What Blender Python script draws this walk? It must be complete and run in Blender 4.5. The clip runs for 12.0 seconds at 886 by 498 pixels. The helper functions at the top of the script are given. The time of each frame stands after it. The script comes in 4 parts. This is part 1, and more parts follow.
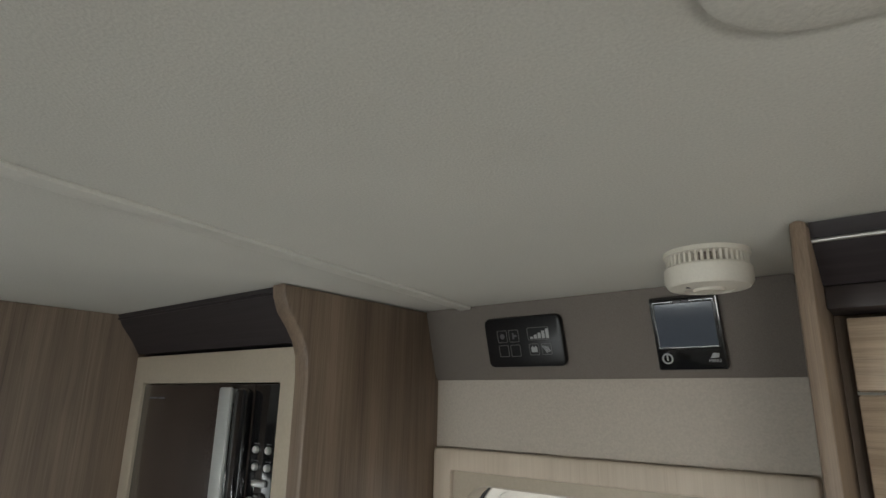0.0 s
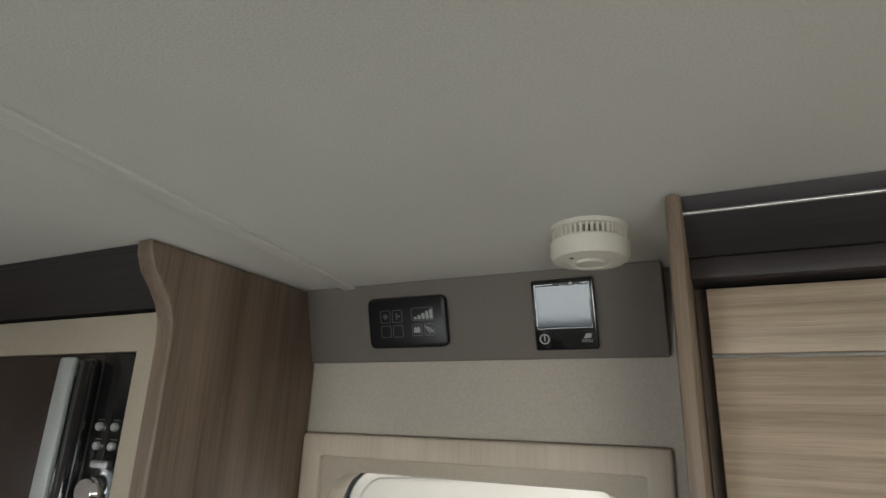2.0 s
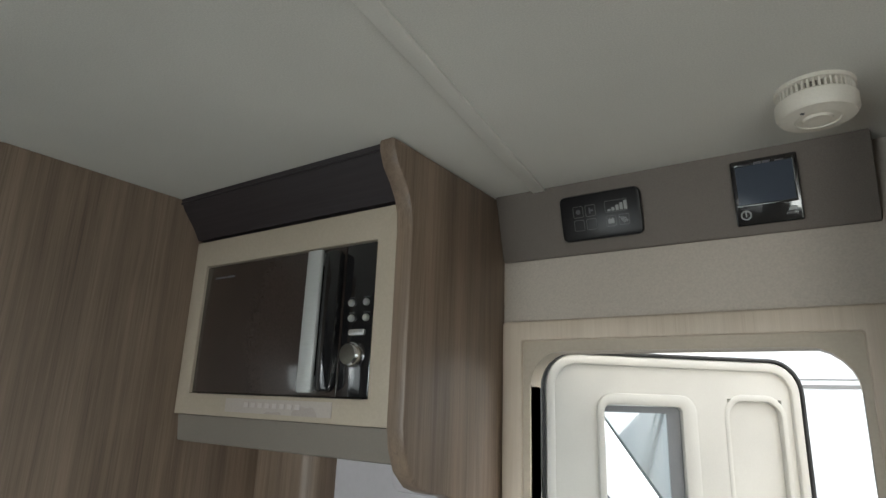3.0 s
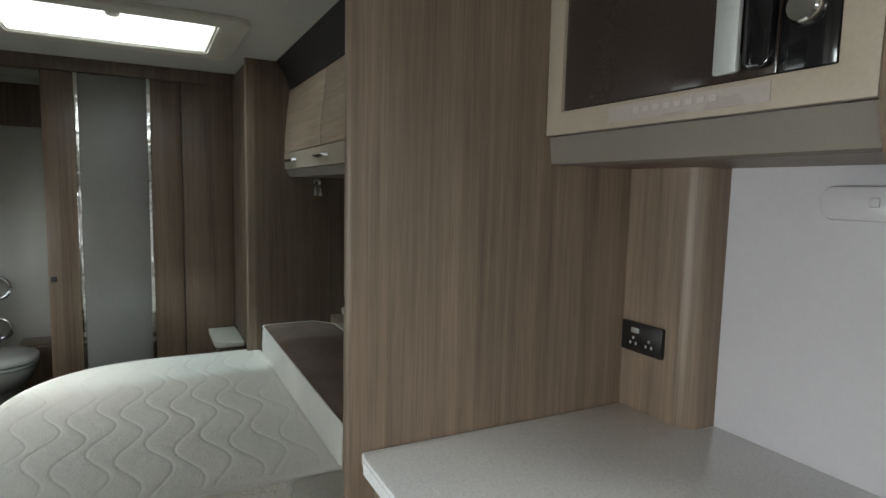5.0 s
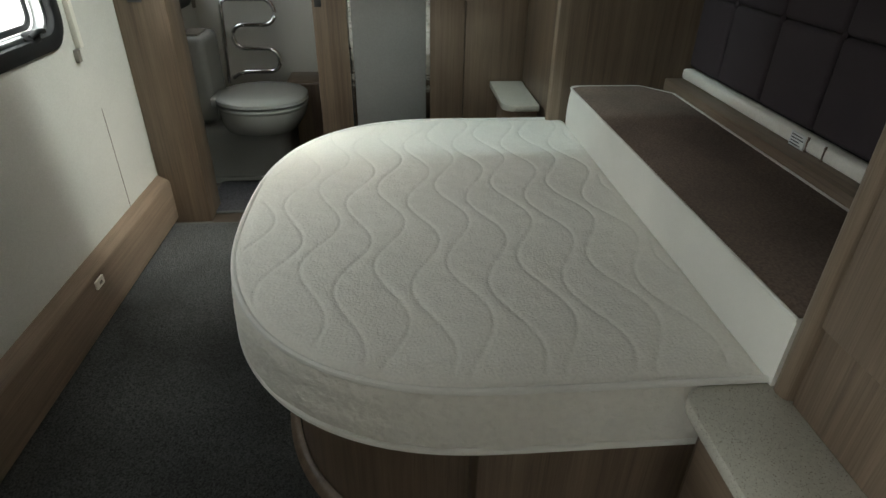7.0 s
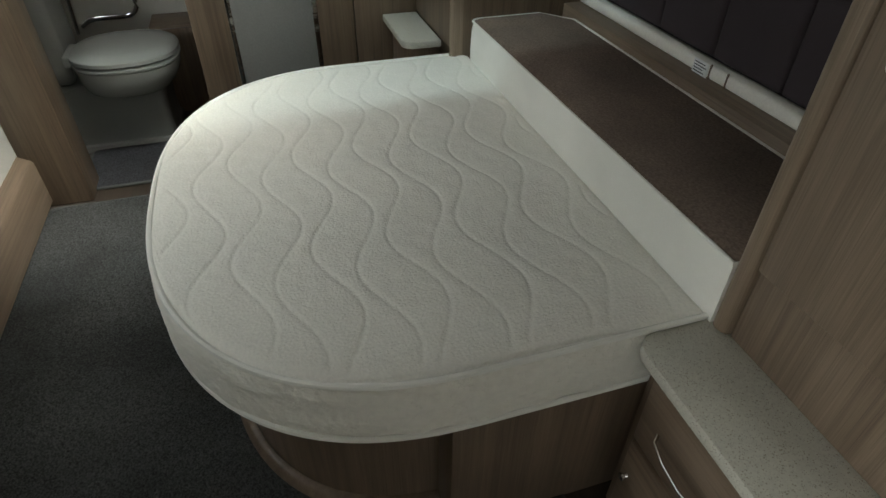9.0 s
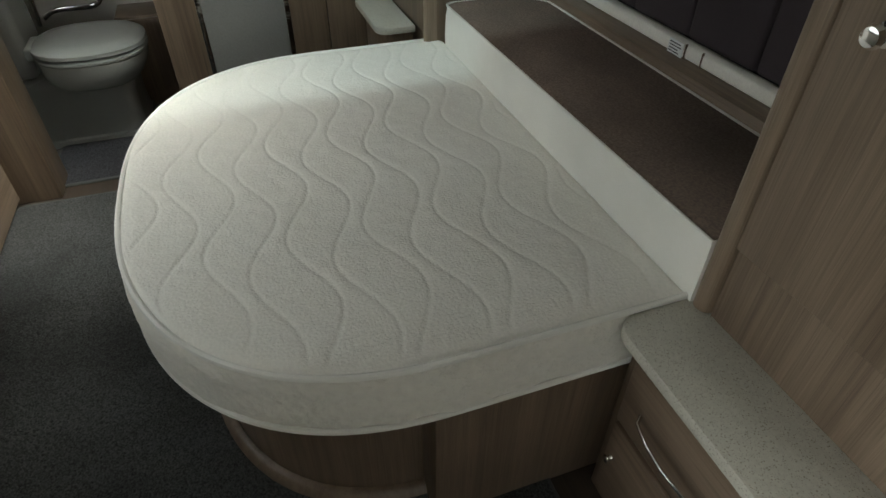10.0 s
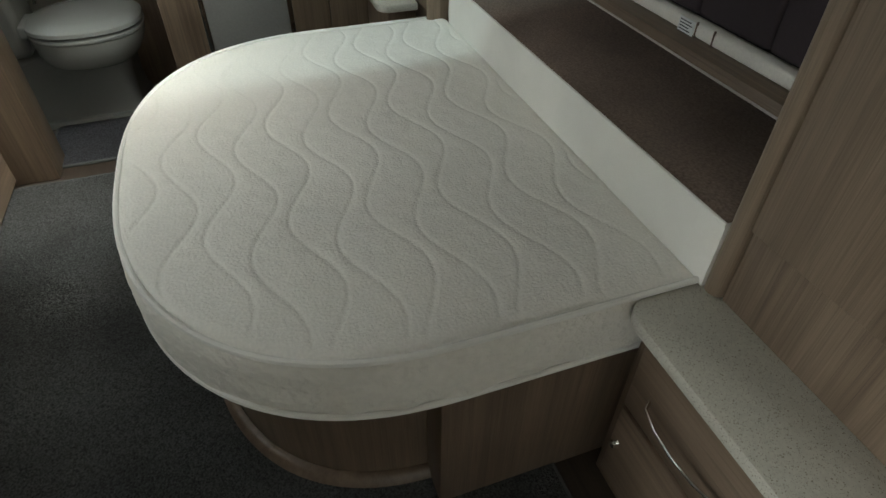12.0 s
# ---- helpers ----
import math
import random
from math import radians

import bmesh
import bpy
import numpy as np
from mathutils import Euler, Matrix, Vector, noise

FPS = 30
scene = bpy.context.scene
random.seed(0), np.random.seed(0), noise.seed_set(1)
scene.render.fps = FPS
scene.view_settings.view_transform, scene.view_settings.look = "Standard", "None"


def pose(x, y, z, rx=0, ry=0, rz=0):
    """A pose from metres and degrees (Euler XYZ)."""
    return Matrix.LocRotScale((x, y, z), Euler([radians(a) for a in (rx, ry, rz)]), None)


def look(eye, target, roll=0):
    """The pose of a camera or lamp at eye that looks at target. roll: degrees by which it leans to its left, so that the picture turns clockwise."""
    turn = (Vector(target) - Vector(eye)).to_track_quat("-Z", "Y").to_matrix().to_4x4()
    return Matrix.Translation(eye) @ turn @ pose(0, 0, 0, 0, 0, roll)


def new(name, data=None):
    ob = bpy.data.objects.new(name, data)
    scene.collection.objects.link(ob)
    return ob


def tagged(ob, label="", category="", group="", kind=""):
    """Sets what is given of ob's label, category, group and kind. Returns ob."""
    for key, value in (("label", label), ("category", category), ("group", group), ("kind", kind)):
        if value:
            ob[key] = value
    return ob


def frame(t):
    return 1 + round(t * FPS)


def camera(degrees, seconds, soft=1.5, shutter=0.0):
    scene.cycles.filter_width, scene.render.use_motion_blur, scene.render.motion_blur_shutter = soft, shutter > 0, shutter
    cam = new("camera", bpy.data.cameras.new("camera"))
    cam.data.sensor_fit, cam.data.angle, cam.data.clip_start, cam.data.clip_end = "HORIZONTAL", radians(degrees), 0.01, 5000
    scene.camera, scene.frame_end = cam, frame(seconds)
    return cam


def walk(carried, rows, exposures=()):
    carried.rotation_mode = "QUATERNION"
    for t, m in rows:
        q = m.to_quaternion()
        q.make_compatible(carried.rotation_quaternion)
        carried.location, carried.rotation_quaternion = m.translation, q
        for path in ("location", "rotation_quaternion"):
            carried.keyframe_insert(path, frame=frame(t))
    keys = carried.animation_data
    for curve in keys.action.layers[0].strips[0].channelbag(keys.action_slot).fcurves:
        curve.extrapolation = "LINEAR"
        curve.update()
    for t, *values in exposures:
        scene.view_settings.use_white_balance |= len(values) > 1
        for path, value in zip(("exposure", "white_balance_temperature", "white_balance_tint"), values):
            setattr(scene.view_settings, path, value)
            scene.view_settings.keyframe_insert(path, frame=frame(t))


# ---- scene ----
cam = camera(75.2, 12.0)
PATH = [
    (0, (0.483, 0.397, 1.767), (-0.735, 1.897, 2.282), 1.2),
    (0.5, (0.472, 0.42, 1.735), (-0.624, 1.991, 2.31), 1.4),
    (1, (0.463, 0.427, 1.715), (-0.416, 2.124, 2.305), 1.9),
    (1.5, (0.469, 0.429, 1.713), (-0.389, 2.137, 2.304), 2.0),
    (2, (0.451, 0.417, 1.698), (-0.406, 2.124, 2.29), 2.1),
    (2.5, (0.363, 0.318, 1.618), (-0.537, 2.005, 2.205), 2.0),
    (3, (0.29, 0.255, 1.516), (-0.806, 1.849, 2.023), 2.0),
    (3.2, (0.269, 0.236, 1.469), (-0.898, 1.797, 1.921), 1.9),
    (4.8, (0.127, 0.267, 1.36), (-1.582, 1.295, 1.21), 1.6),
    (5, (0.033, 0.288, 1.351), (-1.738, 1.195, 1.151), 1.3),
    (5.3, (-0.12, 0.296, 1.332), (-1.998, 0.912, 1.025), 1.3),
    (5.5, (-0.182, 0.293, 1.32), (-2.095, 0.751, 0.958), 1.5),
    (6, (-0.471, 0.206, 1.295), (-2.393, 0.418, 0.786), 1.6),
    (6.5, (-0.635, 0.144, 1.25), (-2.473, 0.305, 0.478), 1.4),
    (7, (-0.853, 0.157, 1.219), (-2.561, 0.309, 0.19), 1.0),
    (7.2, (-0.906, 0.163, 1.234), (-2.57, 0.35, 0.141), 1.2),
    (8.8, (-0.958, 0.099, 1.283), (-2.459, 0.535, 0.034), 0.6),
    (9, (-0.961, 0.084, 1.293), (-2.443, 0.554, 0.034), 0.6),
    (9.5, (-0.957, 0.101, 1.276), (-2.426, 0.602, 0.015), 0.6),
    (10, (-0.967, 0.096, 1.278), (-2.409, 0.615, -0.008), 0.4),
    (10.5, (-0.975, 0.081, 1.266), (-2.41, 0.603, -0.026), 0.6),
    (11, (-0.988, 0.078, 1.27), (-2.406, 0.597, -0.041), 0.6),
    (11.5, (-0.989, 0.088, 1.264), (-2.4, 0.601, -0.058), 0.5),
    (12, (-0.987, 0.09, 1.262), (-2.392, 0.599, -0.067), 0.6),
]
walk(cam, [(t, look(eye, target, roll)) for t, eye, target, roll in PATH], exposures=[(0, 1.62, 6700, 8), (2, 1.68, 6650, 8), (3, 1.70, 6500, 6.5), (3.2, 1.70, 6500, 6.5), (5, 1.72, 6600, 6.5), (6, 1.68, 6800, 6), (7, 1.66, 6950, 5.5), (9, 1.67, 6950, 6), (12, 1.67, 6950, 6)])

# ---- world and light ----
sky_world = bpy.data.worlds.new("sky")
scene.world = sky_world
sky_world.use_nodes = True
wn = sky_world.node_tree
sky = wn.nodes.new("ShaderNodeTexSky")
sky.sky_type, sky.sun_disc = "NISHITA", False
sky.sun_elevation, sky.sun_rotation = radians(63.4), radians(26)
sky.air_density, sky.dust_density, sky.ozone_density = 1.0, 5.0, 1.0
wn.nodes["Background"].inputs["Strength"].default_value = 0.26
haze = wn.nodes.new("ShaderNodeHueSaturation")
haze.inputs["Saturation"].default_value = 0.25
wn.links.new(sky.outputs["Color"], haze.inputs["Color"])
wn.links.new(haze.outputs["Color"], wn.nodes["Background"].inputs["Color"])
sun = new("sun", bpy.data.lights.new("sun", "SUN"))
sun.data.energy, sun.data.angle, sun.data.color = 0.5, radians(12), (1.0, 0.985, 0.96)
sun.matrix_world = look((2.2, 4.5, 10), (0, 0, 0))


def outside_lamp(name, eye, target, w, h, watts, color=(0.93, 0.97, 1.0)):
    """Area lamp outside an opening, added to light the inside."""
    lamp = new(name, bpy.data.lights.new(name, "AREA"))
    lamp.data.shape, lamp.data.size, lamp.data.size_y = "RECTANGLE", w, h
    lamp.data.energy, lamp.data.color = watts, color
    lamp.matrix_world = look(eye, target)
    return lamp


outside_lamp("daylight_kitchen_window", (-0.40, -1.45, 1.30), (-0.45, 0.9, 0.80), 0.9, 1.0, 15.0)
# added lamp at an unseen lounge window, brightens locker doors and ceiling
outside_lamp("added_lounge_light", (1.25, -1.3, 1.15), (1.1, 0, 1.3), 1.0, 0.6, 8.5, (1.0, 0.985, 0.965))
outside_lamp("daylight_bed_window", (-2.19, -0.93, 1.13), (-2.1, 0.75, 0.62), 1.05, 0.50, 0.8)
# added fill lamp at an unseen front window
outside_lamp("added_front_light", (2.72, 0.25, 1.2), (0, 0.25, 1.2), 1.6, 0.6, 1.6)
outside_lamp("unseen_strip_light", (-2.07, 0.5, 3.4), (-2.07, 0.49, 0), 0.09, 3.6, 21, (0.70, 0.92, 1.0))
# second strip lamp, out of view, added to brighten the wall below the window
outside_lamp("unseen_strip_light", (-2.05, 1.55, 3.55), (-2.40, -0.845, 0.75), 0.06, 0.75, 17, (0.86, 0.97, 1.0))

# ---- materials ----


def material(name, color, rough=0.6, metal=0.0, grain=None, bump=0.0, tint=0.15, spec=0.5, coat=0.0, stains=0.12, depth=0.002):
    """A surface with fine grain, broad uneven tone and relief. grain: texture scale in three directions."""
    m = bpy.data.materials.new(name)
    m.use_nodes = True
    nt, b = m.node_tree, m.node_tree.nodes["Principled BSDF"]
    b.inputs["Roughness"].default_value, b.inputs["Metallic"].default_value = rough, metal
    b.inputs["Specular IOR Level"].default_value = spec
    b.inputs["Coat Weight"].default_value = coat
    tc, mp = nt.nodes.new("ShaderNodeTexCoord"), nt.nodes.new("ShaderNodeMapping")
    mp.inputs["Scale"].default_value = grain or (60, 60, 60)
    nt.links.new(tc.outputs["Object"], mp.inputs["Vector"])
    fine, broad = nt.nodes.new("ShaderNodeTexNoise"), nt.nodes.new("ShaderNodeTexNoise")
    fine.inputs["Scale"].default_value, fine.inputs["Detail"].default_value = 4.0, 6.0
    broad.inputs["Scale"].default_value, broad.inputs["Detail"].default_value = 2.3, 4.0
    nt.links.new(mp.outputs["Vector"], fine.inputs["Vector"])
    nt.links.new(tc.outputs["Object"], broad.inputs["Vector"])
    ramp = nt.nodes.new("ShaderNodeValToRGB")
    lo = [c * (1 - tint) for c in color]
    hi = [min(1, c * (1 + tint)) for c in color]
    ramp.color_ramp.elements[0].position, ramp.color_ramp.elements[1].position = 0.3, 0.7
    ramp.color_ramp.elements[0].color, ramp.color_ramp.elements[1].color = (*lo, 1), (*hi, 1)
    nt.links.new(fine.outputs["Fac"], ramp.inputs["Fac"])
    mix, tone = nt.nodes.new("ShaderNodeMix"), nt.nodes.new("ShaderNodeMapRange")
    mix.data_type, mix.blend_type = "RGBA", "MULTIPLY"
    tone.inputs["To Min"].default_value, tone.inputs["To Max"].default_value = 1 - stains, 1 + stains
    tone.inputs["From Min"].default_value, tone.inputs["From Max"].default_value = 0.3, 0.7
    nt.links.new(broad.outputs["Fac"], tone.inputs["Value"])
    mix.inputs["Factor"].default_value = 1.0
    nt.links.new(ramp.outputs["Color"], mix.inputs["A"])
    nt.links.new(tone.outputs["Result"], mix.inputs["B"])
    nt.links.new(mix.outputs["Result"], b.inputs["Base Color"])
    rr = nt.nodes.new("ShaderNodeMapRange")
    rr.inputs["To Min"].default_value, rr.inputs["To Max"].default_value = max(0.02, rough - 0.07), min(1, rough + 0.07)
    nt.links.new(broad.outputs["Fac"], rr.inputs["Value"])
    nt.links.new(rr.outputs["Result"], b.inputs["Roughness"])
    if bump:
        bp = nt.nodes.new("ShaderNodeBump")
        bp.inputs["Strength"].default_value, bp.inputs["Distance"].default_value = bump, depth
        nt.links.new(fine.outputs["Fac"], bp.inputs["Height"])
        nt.links.new(bp.outputs["Normal"], b.inputs["Normal"])
    return m


def wood(name, dark, light, grain, rough=0.42, bump=0.12, pore_tone=0.72):
    """Printed wood foil: broad streaks, fine lines and pores along the grain."""
    m = bpy.data.materials.new(name)
    m.use_nodes = True
    nt, b = m.node_tree, m.node_tree.nodes["Principled BSDF"]
    b.inputs["Roughness"].default_value = rough
    tc = nt.nodes.new("ShaderNodeTexCoord")
    outs = []
    for scale, detail, stretch in ((1.0, 3, 1.0), (4.5, 5, 1.6), (14.0, 3, 7.0), (60.0, 1, 9.0)):
        mp, tx = nt.nodes.new("ShaderNodeMapping"), nt.nodes.new("ShaderNodeTexNoise")
        mp.inputs["Scale"].default_value = [g * (scale if g > 2 else stretch) for g in grain]
        mp.inputs["Location"].default_value = (scale * 3.1, scale * 1.7, scale)
        tx.inputs["Scale"].default_value, tx.inputs["Detail"].default_value = 1.0, detail
        tx.inputs["Distortion"].default_value = 0.3
        nt.links.new(tc.outputs["Object"], mp.inputs["Vector"])
        nt.links.new(mp.outputs["Vector"], tx.inputs["Vector"])
        outs.append(tx.outputs["Fac"])
    m1, m2 = nt.nodes.new("ShaderNodeMix"), nt.nodes.new("ShaderNodeMix")
    m1.inputs["Factor"].default_value, m2.inputs["Factor"].default_value = 0.45, 0.26
    nt.links.new(outs[0], m1.inputs["A"])
    nt.links.new(outs[1], m1.inputs["B"])
    nt.links.new(m1.outputs["Result"], m2.inputs["A"])
    nt.links.new(outs[2], m2.inputs["B"])
    ramp = nt.nodes.new("ShaderNodeValToRGB")
    e = ramp.color_ramp.elements
    e[0].position, e[1].position = 0.37, 0.63
    e[0].color, e[1].color = (*dark, 1), (*light, 1)
    mid = ramp.color_ramp.elements.new(0.5)
    mid.color = (*[0.45 * d + 0.55 * l for d, l in zip(dark, light)], 1)
    m3 = nt.nodes.new("ShaderNodeMix")
    m3.inputs["Factor"].default_value = 0.22
    nt.links.new(m2.outputs["Result"], m3.inputs["A"])
    nt.links.new(outs[3], m3.inputs["B"])
    nt.links.new(m3.outputs["Result"], ramp.inputs["Fac"])
    pore, pores = nt.nodes.new("ShaderNodeMapRange"), nt.nodes.new("ShaderNodeMix")
    pore.inputs["From Min"].default_value, pore.inputs["From Max"].default_value = 0.53, 0.66
    pore.inputs["To Min"].default_value, pore.inputs["To Max"].default_value = 1.0, pore_tone
    nt.links.new(outs[2], pore.inputs["Value"])
    pores.data_type, pores.blend_type = "RGBA", "MULTIPLY"
    pores.inputs["Factor"].default_value = 1.0
    nt.links.new(ramp.outputs["Color"], pores.inputs["A"])
    nt.links.new(pore.outputs["Result"], pores.inputs["B"])
    patch, tone, shade = nt.nodes.new("ShaderNodeTexNoise"), nt.nodes.new("ShaderNodeMapRange"), nt.nodes.new("ShaderNodeMix")
    patch.inputs["Scale"].default_value, patch.inputs["Detail"].default_value = 3.0, 3.0
    nt.links.new(tc.outputs["Object"], patch.inputs["Vector"])
    nt.links.new(patch.outputs["Fac"], tone.inputs["Value"])
    tone.inputs["From Min"].default_value, tone.inputs["From Max"].default_value = 0.3, 0.7
    tone.inputs["To Min"].default_value, tone.inputs["To Max"].default_value = 0.88, 1.12
    shade.data_type, shade.blend_type = "RGBA", "MULTIPLY"
    shade.inputs["Factor"].default_value = 1.0
    nt.links.new(pores.outputs["Result"], shade.inputs["A"])
    nt.links.new(tone.outputs["Result"], shade.inputs["B"])
    nt.links.new(shade.outputs["Result"], b.inputs["Base Color"])
    bp = nt.nodes.new("ShaderNodeBump")
    bp.inputs["Strength"].default_value, bp.inputs["Distance"].default_value = bump, 0.001
    nt.links.new(outs[2], bp.inputs["Height"])
    nt.links.new(bp.outputs["Normal"], b.inputs["Normal"])
    return m


def speckled(name, base, speck, rough=0.45):
    """Stone-look laminate with small dark chips."""
    m = material(name, base, rough, grain=(40, 40, 40), bump=0.03, tint=0.08, stains=0.06)
    nt, b = m.node_tree, m.node_tree.nodes["Principled BSDF"]
    last = b.inputs["Base Color"].links[0].from_socket
    for scale, limit in ((330, 0.16), (620, 0.2)):
        vor, tc = nt.nodes.new("ShaderNodeTexVoronoi"), nt.nodes.new("ShaderNodeTexCoord")
        vor.inputs["Scale"].default_value = scale
        nt.links.new(tc.outputs["Object"], vor.inputs["Vector"])
        pick, near = nt.nodes.new("ShaderNodeMath"), nt.nodes.new("ShaderNodeMath")
        pick.operation, near.operation = "LESS_THAN", "LESS_THAN"
        sep = nt.nodes.new("ShaderNodeSeparateColor")
        nt.links.new(vor.outputs["Color"], sep.inputs["Color"])
        nt.links.new(sep.outputs["Red"], pick.inputs[0])
        pick.inputs[1].default_value = limit
        nt.links.new(vor.outputs["Distance"], near.inputs[0])
        near.inputs[1].default_value = 0.36
        both, mix = nt.nodes.new("ShaderNodeMath"), nt.nodes.new("ShaderNodeMix")
        both.operation = "MULTIPLY"
        nt.links.new(pick.outputs[0], both.inputs[0])
        nt.links.new(near.outputs[0], both.inputs[1])
        mix.data_type = "RGBA"
        nt.links.new(both.outputs[0], mix.inputs["Factor"])
        nt.links.new(last, mix.inputs["A"])
        mix.inputs["B"].default_value = (*speck, 1)
        last = mix.outputs["Result"]
    nt.links.new(last, b.inputs["Base Color"])
    return m


def pane_glass(name, tint=(0.95, 0.97, 0.97)):
    m = bpy.data.materials.new(name)
    m.use_nodes = True
    nt = m.node_tree
    nt.nodes.remove(nt.nodes["Principled BSDF"])
    clear, shine, mix, fr, amount = (nt.nodes.new("ShaderNode" + k) for k in ("BsdfTransparent", "BsdfGlossy", "MixShader", "LayerWeight", "MapRange"))
    clear.inputs["Color"].default_value = (*tint, 1)
    shine.inputs["Roughness"].default_value = 0.03
    amount.inputs["From Min"].default_value, amount.inputs["To Min"].default_value, amount.inputs["To Max"].default_value = 0.5, 0.03, 0.35
    nt.links.new(fr.outputs["Facing"], amount.inputs["Value"])
    nt.links.new(amount.outputs["Result"], mix.inputs["Fac"])
    nt.links.new(clear.outputs["BSDF"], mix.inputs[1])
    nt.links.new(shine.outputs["BSDF"], mix.inputs[2])
    nt.links.new(mix.outputs["Shader"], nt.nodes["Material Output"].inputs["Surface"])
    return m


OAK_D, OAK_L = (0.108, 0.075, 0.052), (0.272, 0.203, 0.146)
oak = wood("oak_foil_upright", OAK_D, OAK_L, (17, 17, 0.7))
oak_flat = wood("oak_foil_level", OAK_D, OAK_L, (0.7, 17, 17))
oak_across = wood("oak_foil_lengthwise", (0.31, 0.235, 0.165), (0.60, 0.48, 0.36), (2.0, 55, 55))
edge_wood = wood("oak_edge_strip", (0.150, 0.108, 0.075), (0.31, 0.235, 0.17), (24, 24, 0.8), rough=0.38)
# oak foil with shade painted in for dim faces; also real dark wood
dark_shaded_oak = wood("dark_and_shaded_oak_foil", (0.088, 0.060, 0.041), (0.205, 0.150, 0.104), (17, 17, 0.7))
ceiling_vinyl = material("ceiling_vinyl", (0.66, 0.655, 0.61), 0.8, grain=(110, 110, 110), bump=0.35, tint=0.07, stains=0.06)
strip_vinyl = material("cover_strip_vinyl", (0.73, 0.725, 0.68), 0.6, grain=(80, 80, 80), bump=0.1, tint=0.03, stains=0.03)
wall_vinyl = material("wall_vinyl", (0.58, 0.57, 0.525), 0.75, grain=(70, 70, 70), bump=0.25, tint=0.07, stains=0.05)
# same settings as wall_vinyl, warmer and darker, for the entrance side
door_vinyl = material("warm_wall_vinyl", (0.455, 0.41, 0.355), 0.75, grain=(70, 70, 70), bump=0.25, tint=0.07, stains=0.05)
bath_wall = material("bathroom_wall", (0.56, 0.55, 0.50), 0.5, grain=(60, 60, 60), bump=0.08, tint=0.04, stains=0.05)
dark_panel = material("dark_brown_panel", (0.024, 0.019, 0.021), 0.5, grain=(1.5, 60, 60), bump=0.05, tint=0.25)
rail_brown = material("brown_rail", (0.032, 0.025, 0.025), 0.5, grain=(1.5, 60, 60), bump=0.05, tint=0.2)
taupe = material("taupe_fabric_vinyl", (0.165, 0.145, 0.127), 0.85, grain=(160, 160, 160), bump=0.35, tint=0.12)
greige = material("greige_plastic", (0.205, 0.183, 0.155), 0.7, grain=(120, 120, 120), bump=0.2, tint=0.07)
cream = material("cream_laminate", (0.43, 0.375, 0.295), 0.5, grain=(50, 50, 50), bump=0.05, tint=0.04)
frame_cream = wood("door_frame_foil", (0.47, 0.395, 0.31), (0.60, 0.52, 0.425), (24, 24, 0.9), rough=0.5, pore_tone=0.95)
moulded = material("moulded_door_plastic", (0.53, 0.527, 0.492), 0.4, grain=(80, 80, 80), bump=0.03, tint=0.02)
white_plastic = material("aged_white_plastic", (0.72, 0.69, 0.61), 0.45, grain=(60, 60, 60), bump=0.04, tint=0.03)
black_rubber = material("black_rubber", (0.012, 0.013, 0.014), 0.5, tint=0.2)
black_satin = material("black_satin_plastic", (0.010, 0.010, 0.011), 0.34, tint=0.2, spec=0.3)
black_gloss = material("black_gloss_plastic", (0.008, 0.008, 0.009), 0.12, tint=0.2, coat=0.5)
oven_glass = material("brown_black_oven_glass", (0.042, 0.032, 0.028), 0.14, tint=0.15, coat=0.3)
silver = material("brushed_silver", (0.70, 0.71, 0.71), 0.42, metal=1.0, grain=(8, 8, 200), tint=0.08)
handle_grey = material("satin_aluminium_handle", (0.50, 0.52, 0.51), 0.5, metal=0.35, grain=(8, 8, 200), tint=0.05)
chrome = material("chrome", (0.85, 0.85, 0.85), 0.08, metal=1.0, tint=0.02)
strip_chrome = material("polished_strip", (0.80, 0.80, 0.79), 0.10, metal=1.0, grain=(1, 1, 2.2), bump=0.5, tint=0.02, depth=0.03)
grey_panel = material("grey_taupe_door_panel", (0.205, 0.20, 0.19), 0.38, grain=(40, 40, 40), bump=0.05, tint=0.06)
screen_glass = material("display_screen", (0.055, 0.068, 0.09), 0.05, tint=0.02, spec=0.28)
ivory = material("ivory_quilted_ticking", (0.815, 0.795, 0.735), 0.9, grain=(42, 42, 42), bump=0.6, tint=0.05, stains=0.03, depth=0.003)
ivory_side = material("ivory_border_ticking", (0.78, 0.755, 0.685), 0.9, grain=(13, 13, 18), bump=0.8, tint=0.04, stains=0.05, depth=0.012)
piping = material("ivory_piping", (0.81, 0.80, 0.75), 0.8, grain=(200, 200, 200), bump=0.3, tint=0.04)
brown_cover = material("brown_suede_cover", (0.19, 0.140, 0.112), 0.95, grain=(45, 45, 45), bump=0.4, tint=0.32, stains=0.4, depth=0.003)
plum_cloth = material("dark_plum_upholstery", (0.042, 0.032, 0.038), 0.95, grain=(200, 200, 200), bump=0.4, tint=0.25, stains=0.2)
blind_cloth = material("dark_brown_blind_cloth", (0.055, 0.040, 0.043), 0.95, grain=(8, 8, 12), bump=0.4, tint=0.5)
carpet_pile = material("grey_carpet_pile", (0.050, 0.053, 0.052), 1.0, grain=(55, 55, 55), bump=1.0, tint=0.8, stains=0.5, depth=0.008)
# the carpet's pile again, toned down for the lower light in the bathroom
dimmed_mat_pile = material("dimmed_purple_grey_mat_pile", (0.045, 0.044, 0.050), 1.0, grain=(55, 55, 55), bump=1.0, tint=0.8, stains=0.3, depth=0.006)
carpet_edge = material("carpet_binding", (0.085, 0.09, 0.085), 0.95, grain=(200, 200, 200), bump=0.5, tint=0.2)
